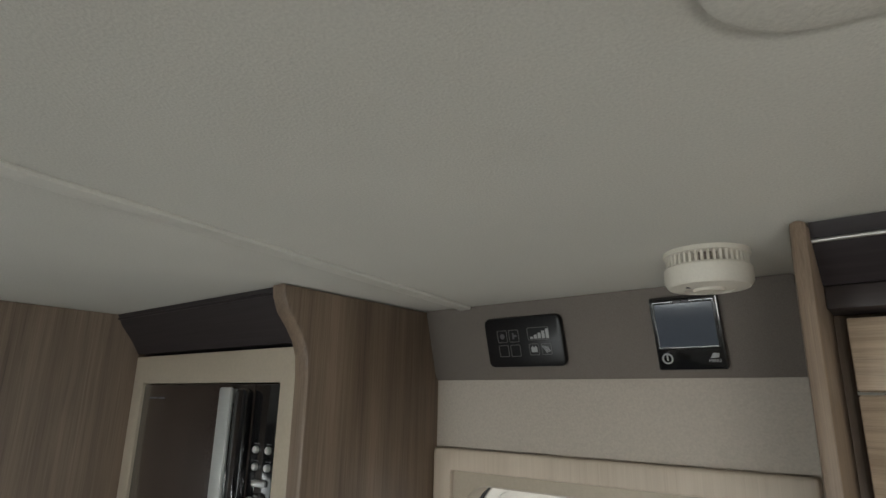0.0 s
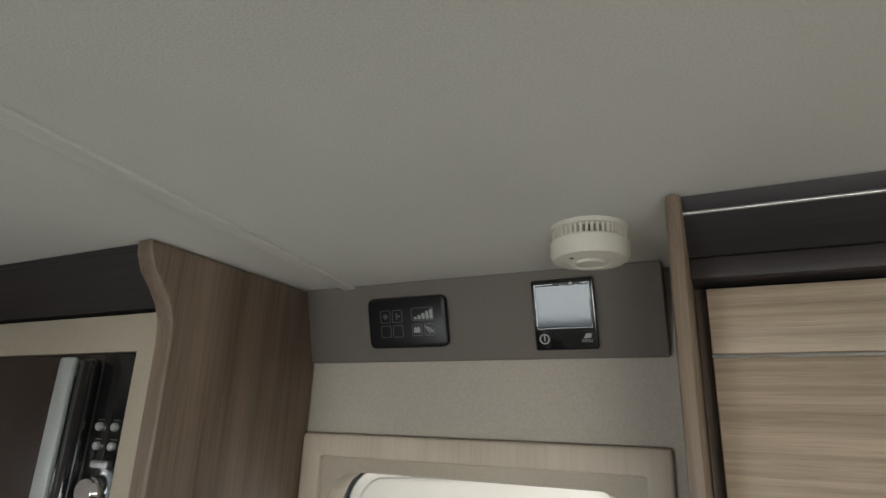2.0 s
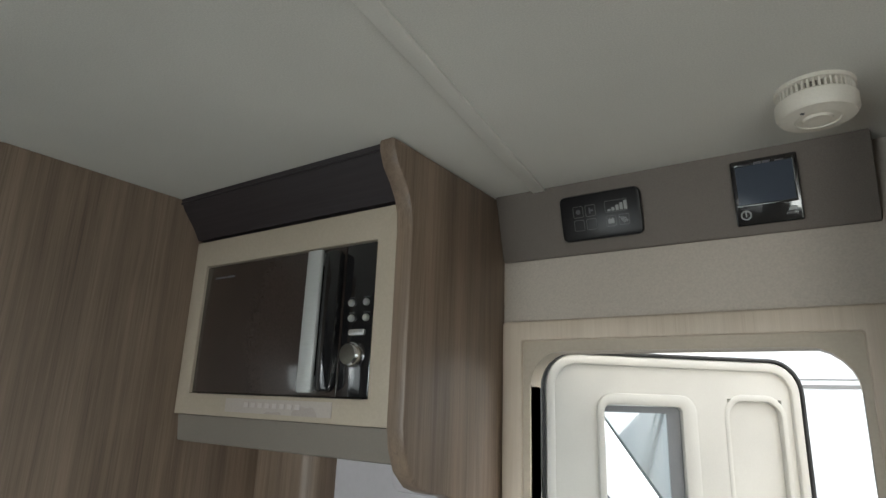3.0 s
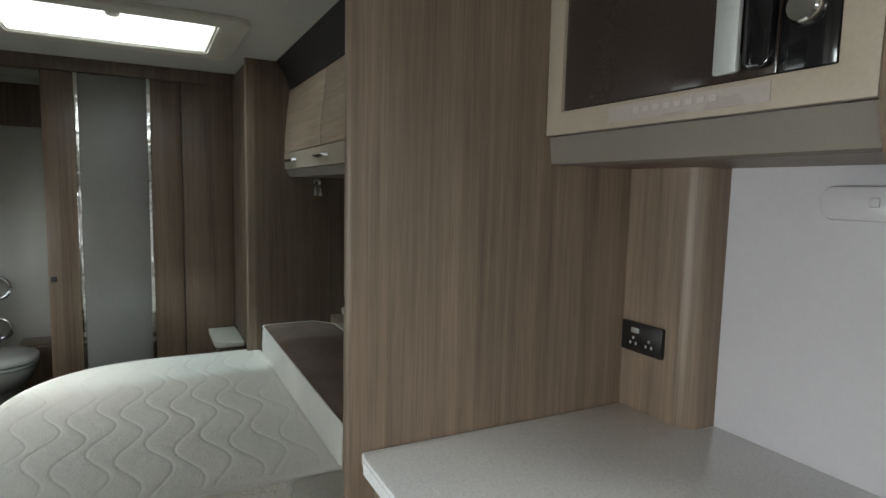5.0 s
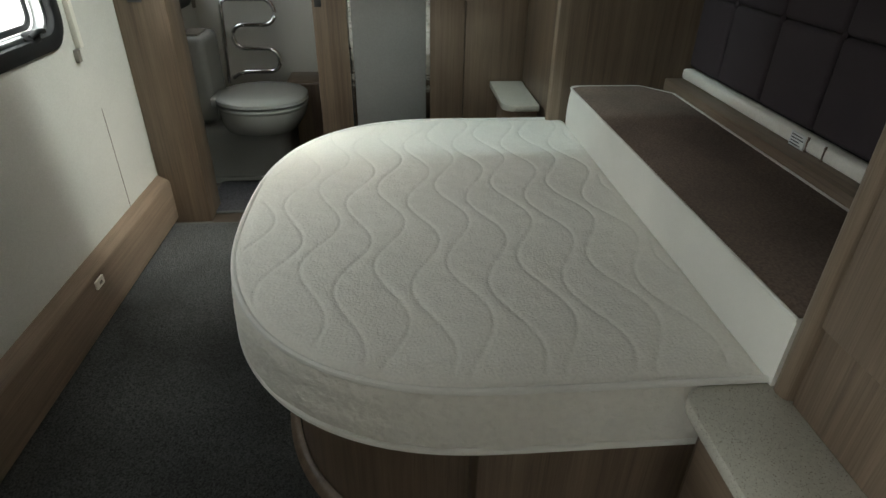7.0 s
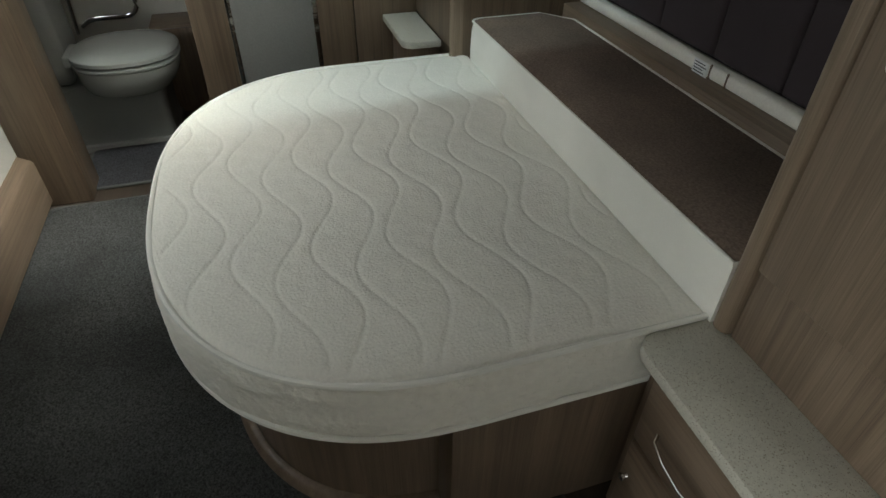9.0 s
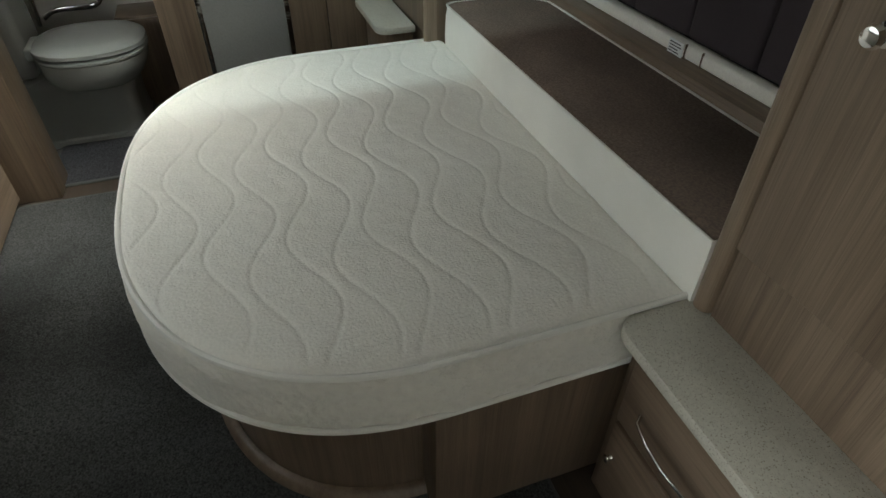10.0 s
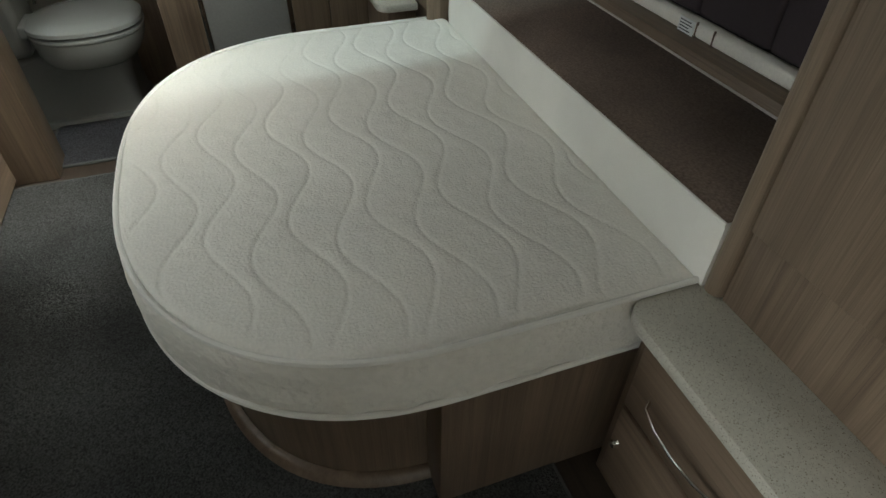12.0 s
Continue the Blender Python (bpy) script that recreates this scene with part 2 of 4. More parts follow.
floor_vinyl = wood("dark_floor_vinyl", (0.030, 0.022, 0.017), (0.060, 0.045, 0.034), (0.9, 30, 30), rough=0.5)
stone = speckled("speckled_stone_laminate", (0.50, 0.485, 0.42), (0.24, 0.215, 0.17))
worktop_lam = speckled("pale_worktop_laminate", (0.83, 0.845, 0.85), (0.68, 0.67, 0.67), rough=0.22)
splash_mat = material("lilac_white_splashback", (0.52, 0.51, 0.535), 0.25, grain=(20, 20, 20), tint=0.02, stains=0.03)
# white plastic darkened to mid-grey; the bathroom's dim light is in the colour
dimmed_ceramic = material("dimmed_white_toilet_plastic", (0.29, 0.295, 0.28), 0.25, grain=(30, 30, 30), tint=0.02, stains=0.03)
key_print = material("dim_key_print", (0.11, 0.11, 0.11), 0.6, tint=0.02)
ink_light = material("pale_print", (0.33, 0.34, 0.34), 0.6, tint=0.02)
ink_dark = material("dark_print", (0.10, 0.10, 0.11), 0.7, tint=0.02)
paper = material("white_label_paper", (0.72, 0.74, 0.73), 0.8, tint=0.03)
film_print = material("faint_film_print", (0.54, 0.50, 0.48), 0.5, tint=0.03)
film_mat = material("lilac_protective_film", (0.45, 0.405, 0.37), 0.3, tint=0.06)
acrylic = pane_glass("acrylic_pane")
van_paint = material("white_vehicle_paint", (0.80, 0.81, 0.82), 0.25, tint=0.01, coat=0.5, stains=0.03)
van_glass = material("dark_vehicle_glass", (0.03, 0.04, 0.042), 0.08, tint=0.1)
tyre = material("tyre_rubber", (0.03, 0.03, 0.03), 0.85, tint=0.2)
asphalt = material("asphalt", (0.07, 0.07, 0.068), 0.95, grain=(30, 30, 30), bump=0.6, tint=0.3, stains=0.2)
mesh_mat = material("fine_grey_fly_mesh", (0.16, 0.17, 0.18), 0.6, grain=(300, 300, 300), tint=0.4)

# ---- modelling helpers ----


def box(x0, y0, z0, x1, y1, z1, bev=0.0, seg=2):
    bm = bmesh.new()
    bmesh.ops.create_cube(bm, size=1.0)
    for v in bm.verts:
        v.co = Vector(((x0 + x1) / 2 + v.co.x * (x1 - x0), (y0 + y1) / 2 + v.co.y * (y1 - y0), (z0 + z1) / 2 + v.co.z * (z1 - z0)))
    if bev:
        bmesh.ops.bevel(bm, geom=bm.edges[:], offset=bev, segments=seg, affect="EDGES", profile=0.5)
    return bm


def lay(axis, a, b, c):
    """A point from two profile coordinates and one along the axis."""
    return {"x": (c, a, b), "y": (a, c, b), "z": (a, b, c)}[axis]


def prism(pts, axis, lo, hi, bev=0.0):
    bm = bmesh.new()
    v0 = [bm.verts.new(lay(axis, a, b, lo)) for a, b in pts]
    v1 = [bm.verts.new(lay(axis, a, b, hi)) for a, b in pts]
    n = len(pts)
    caps = [bm.faces.new(v0), bm.faces.new(v1[::-1])]
    for i in range(n):
        bm.faces.new((v0[i], v1[i], v1[(i + 1) % n], v0[(i + 1) % n]))
    bmesh.ops.recalc_face_normals(bm, faces=bm.faces[:])
    if bev:
        rim = [e for f in caps for e in f.edges]
        bmesh.ops.bevel(bm, geom=rim, offset=bev, segments=2, affect="EDGES", profile=0.5)
    return bm


def rr(cx, cz, w, h, r, seg=7):
    """A rectangle with rounded corners."""
    pts = []
    for sx, sz, a0 in ((1, 1, 0), (-1, 1, 90), (-1, -1, 180), (1, -1, 270)):
        for k in range(seg + 1):
            a = radians(a0 + 90 * k / seg)
            pts.append((cx + sx * (w / 2 - r) + r * math.cos(a), cz + sz * (h / 2 - r) + r * math.sin(a)))
    return pts


def ring(outer, inner, axis, lo, hi, bev=0.0):
    bm = bmesh.new()
    n = len(outer)
    rows = [[bm.verts.new(lay(axis, a, b, c)) for a, b in pts] for pts, c in ((outer, lo), (outer, hi), (inner, hi), (inner, lo))]
    for k in range(4):
        p, q = rows[k], rows[(k + 1) % 4]
        for i in range(n):
            bm.faces.new((p[i], q[i], q[(i + 1) % n], p[(i + 1) % n]))
    bmesh.ops.recalc_face_normals(bm, faces=bm.faces[:])
    if bev:
        keep = [e for k in range(4) for i in range(n) for e in rows[k][i].link_edges if e.other_vert(rows[k][i]) == rows[k][(i + 1) % n]]
        bmesh.ops.bevel(bm, geom=keep, offset=bev, segments=2, affect="EDGES", profile=0.5)
    return bm


def tube(pts, r, seg=10, closed=False):
    bm = bmesh.new()
    pts = [Vector(p) for p in pts]
    n, rows = len(pts), []
    up = Vector((0, 0, 1))
    for i, p in enumerate(pts):
        a = pts[(i - 1) % n] if closed or i else p
        b = pts[(i + 1) % n] if closed or i < n - 1 else p
        d = (b - a).normalized()
        ref = up if abs(d.dot(up)) < 0.95 else Vector((0, 1, 0))
        s = d.cross(ref).normalized()
        w = s.cross(d)
        rows.append([bm.verts.new(p + r * (math.cos(k * math.tau / seg) * s + math.sin(k * math.tau / seg) * w)) for k in range(seg)])
    for i in range(n if closed else n - 1):
        p, q = rows[i], rows[(i + 1) % n]
        for k in range(seg):
            bm.faces.new((p[k], q[k], q[(k + 1) % seg], p[(k + 1) % seg]))
    if not closed:
        bm.faces.new(rows[0][::-1])
        bm.faces.new(rows[-1])
    bmesh.ops.recalc_face_normals(bm, faces=bm.faces[:])
    return bm


def lathe(profile, at, way="z", seg=28):
    """Turned body: profile of (radius, height) round an axis through at."""
    bm = bmesh.new()
    rows = []
    for r, h in profile:
        if r < 1e-5:
            rows.append([bm.verts.new((0, 0, h))])
        else:
            rows.append([bm.verts.new((r * math.cos(k * math.tau / seg), r * math.sin(k * math.tau / seg), h)) for k in range(seg)])
    for p, q in zip(rows, rows[1:]):
        for k in range(seg):
            vs = {id(v): v for v in (p[k % len(p)], p[(k + 1) % len(p)], q[(k + 1) % len(q)], q[k % len(q)])}
            if len(vs) > 2:
                bm.faces.new(list(vs.values()))
    for r in (rows[0], rows[-1]):
        if len(r) > 2:
            bm.faces.new(r)
    turn = {"z": Matrix(), "y": Matrix.Rotation(radians(90), 4, "X"), "-y": Matrix.Rotation(radians(-90), 4, "X"), "x": Matrix.Rotation(radians(90), 4, "Y"), "-x": Matrix.Rotation(radians(-90), 4, "Y")}[way]
    bm.transform(Matrix.Translation(at) @ turn)
    bmesh.ops.recalc_face_normals(bm, faces=bm.faces[:])
    return bm


def join(*parts_):
    """Welds several pieces of one part into one mesh."""
    out = bmesh.new()
    for p in parts_:
        me = bpy.data.meshes.new("piece")
        p.to_mesh(me)
        p.free()
        out.from_mesh(me)
        bpy.data.meshes.remove(me)
    return out


def solid(name, bm, mat, sharp=38):
    me = bpy.data.meshes.new(name)
    bm.to_mesh(me)
    bm.free()
    me.materials.append(mat)
    me.polygons.foreach_set("use_smooth", [True] * len(me.polygons))
    me.set_sharp_from_angle(angle=radians(sharp))
    return new(name, me)


def thing(name, at, label, category, group=""):
    ob = new(name)
    ob.empty_display_size = 0.05
    ob.matrix_world = Matrix.Translation(at)
    return tagged(ob, label, category, group)


def part(name, bm, mat, parent, label="", sharp=38):
    ob = solid(name, bm, mat, sharp)
    ob.parent = parent
    if parent.parent is None:
        ob.matrix_parent_inverse = Matrix.Translation(-parent.location)
    return tagged(ob, label) if label else ob


def single(name, bm, mat, label, category, kind="", group="", sharp=38):
    return tagged(solid(name, bm, mat, sharp), label, category, group, kind)


def structure(name, bm, mat, label, category):
    return single(name, bm, mat, label, category, kind="structure")


def arc(cx, cz, r, a0, a1, n=6):
    return [(cx + r * math.cos(radians(a0 + (a1 - a0) * k / n)), cz + r * math.sin(radians(a0 + (a1 - a0) * k / n))) for k in range(n + 1)]


def holed(lo, hi, holes, axis, a, b):
    """A wall sheet between two corners with rectangular openings, cut into upright strips."""
    cuts = sorted({lo[0], hi[0], *[h[0] for h in holes], *[h[2] for h in holes]})
    bits = []
    for p, q in zip(cuts, cuts[1:]):
        mid, z = (p + q) / 2, lo[1]
        for h in sorted([h for h in holes if h[0] < mid < h[2]], key=lambda h: h[1]):
            if h[1] > z:
                bits.append((p, z, q, h[1]))
            z = h[3]
        if z < hi[1]:
            bits.append((p, z, q, hi[1]))
    out = []
    for p, z0, q, z1 in bits:
        c0, c1 = lay(axis, p, z0, a), lay(axis, q, z1, b)
        out.append(box(*[min(s, t) for s, t in zip(c0, c1)], *[max(s, t) for s, t in zip(c0, c1)]))
    bm = join(*out)
    bmesh.ops.remove_doubles(bm, verts=bm.verts[:], dist=0.0005)
    inside = [f for f in bm.faces if sum(1 for g in bm.faces if g is not f and (g.calc_center_median() - f.calc_center_median()).length < 1e-4)]
    bmesh.ops.delete(bm, geom=inside, context="FACES_ONLY")
    return bm


# ---- shell of the caravan ----
CEIL, NORTH, SOUTH = 1.95, 1.352, -0.845
REAR, FRONT = -4.1, 2.6
WIN_A = (-2.758, 0.858, -1.62, 1.42)      # window beside the bed
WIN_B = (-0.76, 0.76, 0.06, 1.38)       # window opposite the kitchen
WIN_D = (0.75, 0.85, 1.75, 1.40)       # unseen lounge window, added to let light in
WIN_C = (-4.03, 0.80, -3.45, 1.36)      # bathroom window
DOOR = (-0.235, 0.0, 0.315, 1.615)
ROOF = (-2.79, -0.19, -2.28, 0.535)

structure("floor", box(REAR - 0.05, SOUTH - 0.05, -0.06, FRONT + 0.05, NORTH + 0.05, 0), floor_vinyl, "dark wood-effect vinyl floor of the caravan", "floor")
structure("ceiling", holed((REAR - 0.05, SOUTH - 0.05), (FRONT + 0.05, NORTH + 0.05), [ROOF], "z", CEIL, CEIL + 0.05), ceiling_vinyl, "pale textured vinyl caravan ceiling", "ceiling")
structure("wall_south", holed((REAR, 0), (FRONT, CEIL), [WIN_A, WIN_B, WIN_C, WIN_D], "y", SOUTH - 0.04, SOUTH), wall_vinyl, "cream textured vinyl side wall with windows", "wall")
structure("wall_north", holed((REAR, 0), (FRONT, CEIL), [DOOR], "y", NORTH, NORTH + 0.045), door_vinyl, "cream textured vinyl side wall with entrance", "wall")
structure("wall_rear", box(REAR - 0.04, SOUTH - 0.04, 0, REAR, NORTH + 0.045, CEIL), bath_wall, "smooth pale bathroom rear wall", "wall")
structure("wall_front", holed((SOUTH - 0.04, 0), (NORTH + 0.045, CEIL), [(-0.6, 0.9, 1.1, 1.55)], "x", FRONT, FRONT + 0.04), wall_vinyl, "cream front wall with a wide window opening added for light", "wall")

# out-of-view wall, added to keep window light off carpet and bed
structure("light_block_stub", box(-0.87, SOUTH, 0, -0.83, -0.34, CEIL), wall_vinyl, "unseen short cross wall added to block window light", "wall")

# partition between bedroom and bathroom
PX = -3.306
structure("partition_wall", join(box(PX - 0.055, 0.42, 0, PX - 0.018, NORTH, CEIL), box(PX - 0.075, -0.66, 1.885, PX - 0.036, 0.42, CEIL), box(PX - 0.075, -0.13, 0, PX - 0.036, 0.42, 1.885)), dark_shaded_oak, "brown wood partition between bedroom and bathroom", "wall")
structure("door_post", box(-3.33, SOUTH, 0, -3.168, -0.662, CEIL, 0.006), dark_shaded_oak, "oak-foil post beside the bathroom doorway", "post")
structure("baseboard", prism([(SOUTH, 0), (-0.832, 0), (-0.832, 0.026), (-0.80, 0.026), (-0.80, 0.196), (-0.806, 0.204), (SOUTH, 0.226)], "x", -3.168, -0.4, 0.002), oak_flat, "boxed oak-foil skirting along the side wall", "baseboard")

structure("wall_joint", box(-2.877, SOUTH, 0.226, -2.8745, SOUTH + 0.0012, 0.60), greige, "thin upright joint in the side wall lining", "trim")

# ceiling joint strip and wall pelmet above the door
sa, sb = Vector((0.10, SOUTH)), Vector((-0.197, 1.335))
sn = Vector((-(sb - sa).y, (sb - sa).x)).normalized() * 0.014
structure("ceiling_strip", prism([tuple(sa + sn), tuple(sa - sn), tuple(sb - sn), tuple(sb + sn)], "z", CEIL - 0.006, CEIL + 0.001, 0.003), strip_vinyl, "pale cover strip over a ceiling joint", "trim")
pel = [(NORTH + 0.001, 1.949), (1.301, 1.949), (1.303, 1.943), (1.338, 1.816), (1.343, 1.811), (NORTH + 0.001, 1.811)]
structure("pelmet", prism(pel, "x", -0.294, 0.372, 0.003), taupe, "taupe slanted control pelmet above the door", "pelmet")

# ---- entrance ----


def entrance():
    outer = [(0.364, 0.0), (0.364, 1.68), (-0.294, 1.68), (-0.294, 0.0)]
    inner = [(0.327, 0.0), (0.327, 1.640), (-0.250, 1.640), (-0.250, 0.0)]
    trim = bmesh.new()
    rows = []
    for pts, y in ((outer, NORTH + 0.001), (outer, NORTH - 0.016), (inner, NORTH - 0.016), (inner, NORTH + 0.001)):
        rows.append([trim.verts.new((a, y, b)) for a, b in pts])
    for k in range(3):
        for i in range(3):
            trim.faces.new((rows[k][i], rows[k + 1][i], rows[k + 1][i + 1], rows[k][i + 1]))
    bmesh.ops.recalc_face_normals(trim, faces=trim.faces[:])
    hard = [e for e in trim.edges if len(e.link_faces) == 2]
    bmesh.ops.bevel(trim, geom=hard, offset=0.005, segments=2, affect="EDGES", profile=0.5)
    structure("trim", trim, frame_cream, "pale oak-foil frame round the entrance door", "door frame")
    # inner lining with rounded head
    o2 = [(0.3271, 0), (0.3271, 1.6401), (-0.2501, 1.6401), (-0.2501, 0)]
    head = [(0.315, 0)] + arc(0.245, 1.548, 0.07, 0, 90) + arc(-0.165, 1.548, 0.07, 90, 180) + [(-0.235, 0)]
    n = len(head)
    bm = bmesh.new()
    out_pts = []
    for i, (a, b) in enumerate(head):
        if i == 0:
            out_pts.append(o2[0])
        elif i == n - 1:
            out_pts.append(o2[3])
        elif i <= 7:
            t = (i - 1) / 6
            out_pts.append((0.3271, 1.50 + 0.1401 * min(1, 2 * t)) if t < 0.5 else (0.3271 - 0.13 * (2 * t - 1), 1.6401))
        else:
            t = (i - 8) / 6
            out_pts.append((-0.12 - 0.1301 * min(1, 2 * t), 1.6401) if t < 0.5 else (-0.2501, 1.6401 - 0.14 * (2 * t - 1)))
    rws = [[bm.verts.new((a, y, b)) for a, b in pts] for pts, y in ((out_pts, NORTH - 0.006), (head, NORTH - 0.004), (head, NORTH + 0.045))]
    for p, q in zip(rws, rws[1:]):
        for i in range(n - 1):
            bm.faces.new((p[i], q[i], q[i + 1], p[i + 1]))
    bmesh.ops.recalc_face_normals(bm, faces=bm.faces[:])
    structure("door_lining", bm, cream, "cream lining with rounded head inside the doorway", "door lining")
    # leaf, built shut in its own plane and then swung outwards
    w, h = 0.607, 1.60
    hinge = Matrix.Translation((-0.241, 1.409, 0.03)) @ Matrix.Rotation(radians(41.9), 4, "Z")
    leaf = thing("door_1", hinge.translation, "cream moulded caravan door with window, standing open outwards", "door")
    leaf["kind"] = "structure"
    o = rr(w / 2, h / 2, w, h, 0.075)
    i1 = rr(w / 2, h / 2, w - 0.016, h - 0.016, 0.068)
    win_i = rr(0.2275, h - 0.40, 0.175, 0.575, 0.012)
    pock_i = rr(0.49, h - 0.38, 0.125, 0.57, 0.036)
    # skin with window hole: strips round the recesses
    skin = holed((0.03, 0.03), (w - 0.03, h - 0.03), [(0.135, h - 0.69, 0.320, h - 0.11), (0.425, h - 0.67, 0.555, h - 0.09)], "y", 0.0, 0.03)
    rim = ring(i1, rr(w / 2, h / 2, w - 0.06, h - 0.06, 0.046), "y", 0.0, 0.03)
    soft = ring(rr(w / 2, h / 2, w - 0.018, h - 0.018, 0.066), rr(w / 2, h / 2, w - 0.060, h - 0.060, 0.05), "y", -0.010, 0.004, 0.006)
    wf = ring(rr(0.237, h - 0.397, 0.226, 0.62, 0.036), win_i, "y", -0.006, 0.012, 0.004)
    floor_p = prism(rr(0.49, h - 0.38, 0.145, 0.605, 0.04), "y", 0.012, 0.022)
    lip = ring(rr(0.49, h - 0.38, 0.150, 0.60, 0.048), pock_i, "y", -0.002, 0.014, 0.004)
    for nm, bm2, mt, lb in (("door_panel", join(skin, rim), moulded, ""), ("raised_border", soft, moulded, ""), ("window_frame", wf, moulded, ""), ("pocket", floor_p, moulded, ""), ("pocket_lip", lip, moulded, ""),
                            ("seal", ring(o, i1, "y", -0.012, 0.036, 0.003), black_rubber, "black rubber edge seal"),
                            ("fly_mesh", join(box(0.284, 0.004, h - 0.687, 0.3145, 0.009, h - 0.113), box(0.140, 0.004, h - 0.127, 0.284, 0.008, h - 0.113)), mesh_mat, "grey pleated fly mesh at the window edge"),
                            ("pane", prism(win_i, "y", 0.016, 0.020), acrylic, "clear acrylic pane")):
        bm2.transform(hinge)
        pn = part(nm, bm2, mt, leaf, lb)
        if nm == "pane":
            pn.visible_shadow = False
    hg = join(*[box(-0.012, -0.004, z, 0.012, 0.03, z + 0.09, 0.004) for z in (0.25, 1.25)])
    hg.transform(hinge)
    part("hinge", hg, silver, leaf, "grey metal hinges")


entrance()

# slanted face of the pelmet: local frame, x along, y up the slope, z out of it
SL = math.atan2(1.338 - 1.303, 1.943 - 1.816)


def on_pelmet(x, z):
    y = 1.303 + (1.943 - z) * math.tan(SL)
    u, v = Vector((1, 0, 0)), Vector((0, -math.sin(SL), math.cos(SL)))
    n = u.cross(v)
    return Matrix(((u.x, v.x, n.x, x), (u.y, v.y, n.y, y), (u.z, v.z, n.z, z), (0, 0, 0, 1)))


def put(bm, m):
    bm.transform(m)
    return bm


def words(text, size, m, depth=0.0004):
    cu = bpy.data.curves.new("lettering", "FONT")
    cu.body, cu.size, cu.extrude, cu.align_x, cu.align_y = text, size, depth, "CENTER", "CENTER"
    ob = bpy.data.objects.new("lettering", cu)
    scene.collection.objects.link(ob)
    bpy.context.view_layer.update()
    me = bpy.data.meshes.new_from_object(ob.evaluated_get(bpy.context.evaluated_depsgraph_get()))
    bm = bmesh.new()
    bm.from_mesh(me)
    bpy.data.objects.remove(ob)
    bpy.data.meshes.remove(me)
    bm.transform(m)
    return bm


def controls():
    m = on_pelmet(-0.066, 1.879)
    a = thing("touch_controller", m.translation, "black glossy touch controller with pale key outlines", "controller")
    part("casing", put(prism(rr(0, 0, 0.160, 0.092, 0.012), "z", -0.002, 0.012, 0.004), m), black_satin, a)
    def sq(cx, cy, w, h):
        return ring(rr(cx, cy, w, h, 0.003, 3), rr(cx, cy, w - 0.0022, h - 0.0022, 0.002, 3), "z", 0.0122, 0.0128)
    for cx, cy, w, h in ((-0.042, 0.012, 0.021, 0.023), (-0.017, 0.012, 0.021, 0.023), (-0.042, -0.015, 0.021, 0.022), (-0.017, -0.015, 0.021, 0.022), (0.034, 0.014, 0.044, 0.023), (0.022, -0.014, 0.020, 0.021), (0.047, -0.014, 0.020, 0.021)):
        part("key_outline", put(sq(cx, cy, w, h), m), key_print, a, "thin pale key outline")
    part("level_bars", put(join(*[box(0.017 + 0.008 * k, 0.005, 0.0122, 0.023 + 0.008 * k, 0.009 + 0.0032 * k, 0.0128) for k in range(5)]), m), ink_light, a, "rising pale level bars")
    part("battery_mark", put(join(box(0.016, -0.019, 0.0122, 0.028, -0.010, 0.0128), box(0.018, -0.010, 0.0122, 0.020, -0.008, 0.0128), box(0.024, -0.010, 0.0122, 0.026, -0.008, 0.0128)), m), ink_light, a, "pale battery mark")
    hatch = []
    for k in range(4):
        b = box(-0.0006, -0.008 + 0.001 * k, 0.0122, 0.0006, 0.008 - 0.001 * k, 0.0128)
        b.transform(Matrix.Translation((0.0425 + 0.003 * k, -0.014, 0)) @ Matrix.Rotation(radians(35), 4, "Z"))
        hatch.append(b)
    part("hatch_mark", put(join(*hatch), m), ink_light, a, "pale slanted strokes")
    part("lamp_mark", put(join(lathe([(0, 0.0122), (0.005, 0.0122), (0.005, 0.0127), (0, 0.0127)], (-0.042, 0.012, 0), seg=12), box(-0.020, 0.006, 0.0122, -0.017, 0.018, 0.0127), box(-0.017, 0.010, 0.0122, -0.011, 0.014, 0.0127)), m), ink_dark, a, "dim key marks")
    m = on_pelmet(0.221, 1.879)
    d = thing("control_display", m.translation, "black square control display with a reflecting screen", "display")
    part("casing", put(prism(rr(0, 0, 0.100, 0.113, 0.003, 3), "z", -0.002, 0.011, 0.0025), m), black_gloss, d)
    part("bezel", put(ring(rr(0, 0.014, 0.092, 0.076, 0.002, 3), rr(0, 0.013, 0.085, 0.066, 0.001, 3), "z", 0.0105, 0.0125, 0.0005), m), black_gloss, d)
    part("screen", put(prism(rr(0, 0.013, 0.0855, 0.0665, 0.001, 3), "z", 0.0095, 0.0117), m), screen_glass, d, "flat pale grey screen")
    part("brand_mark", put(join(box(-0.013, 0.0465, 0.011, -0.002, 0.0505, 0.0128), box(0.0, 0.0465, 0.011, 0.011, 0.0505, 0.0128), box(0.018, 0.047, 0.011, 0.030, 0.049, 0.0128)), m), ink_dark, d, "small unreadable maker's bars")
    knob_m = m @ Matrix.Translation((-0.034, -0.038, 0.0112))
    part("power_key", put(join(ring(rr(0, 0, 0.017, 0.017, 0.0084, 5), rr(0, 0, 0.012, 0.012, 0.0059, 5), "z", 0, 0.001), box(-0.0012, -0.003, 0, 0.0012, 0.006, 0.001)), knob_m), ink_light, d, "pale round power key")
    part("menu_mark", put(prism([(-0.006, 0.002), (0.006, 0.003), (0.008, 0.009), (-0.001, 0.010)], "z", 0, 0.0008), m @ Matrix.Translation((0.034, -0.041, 0.0112))), ink_light, d)
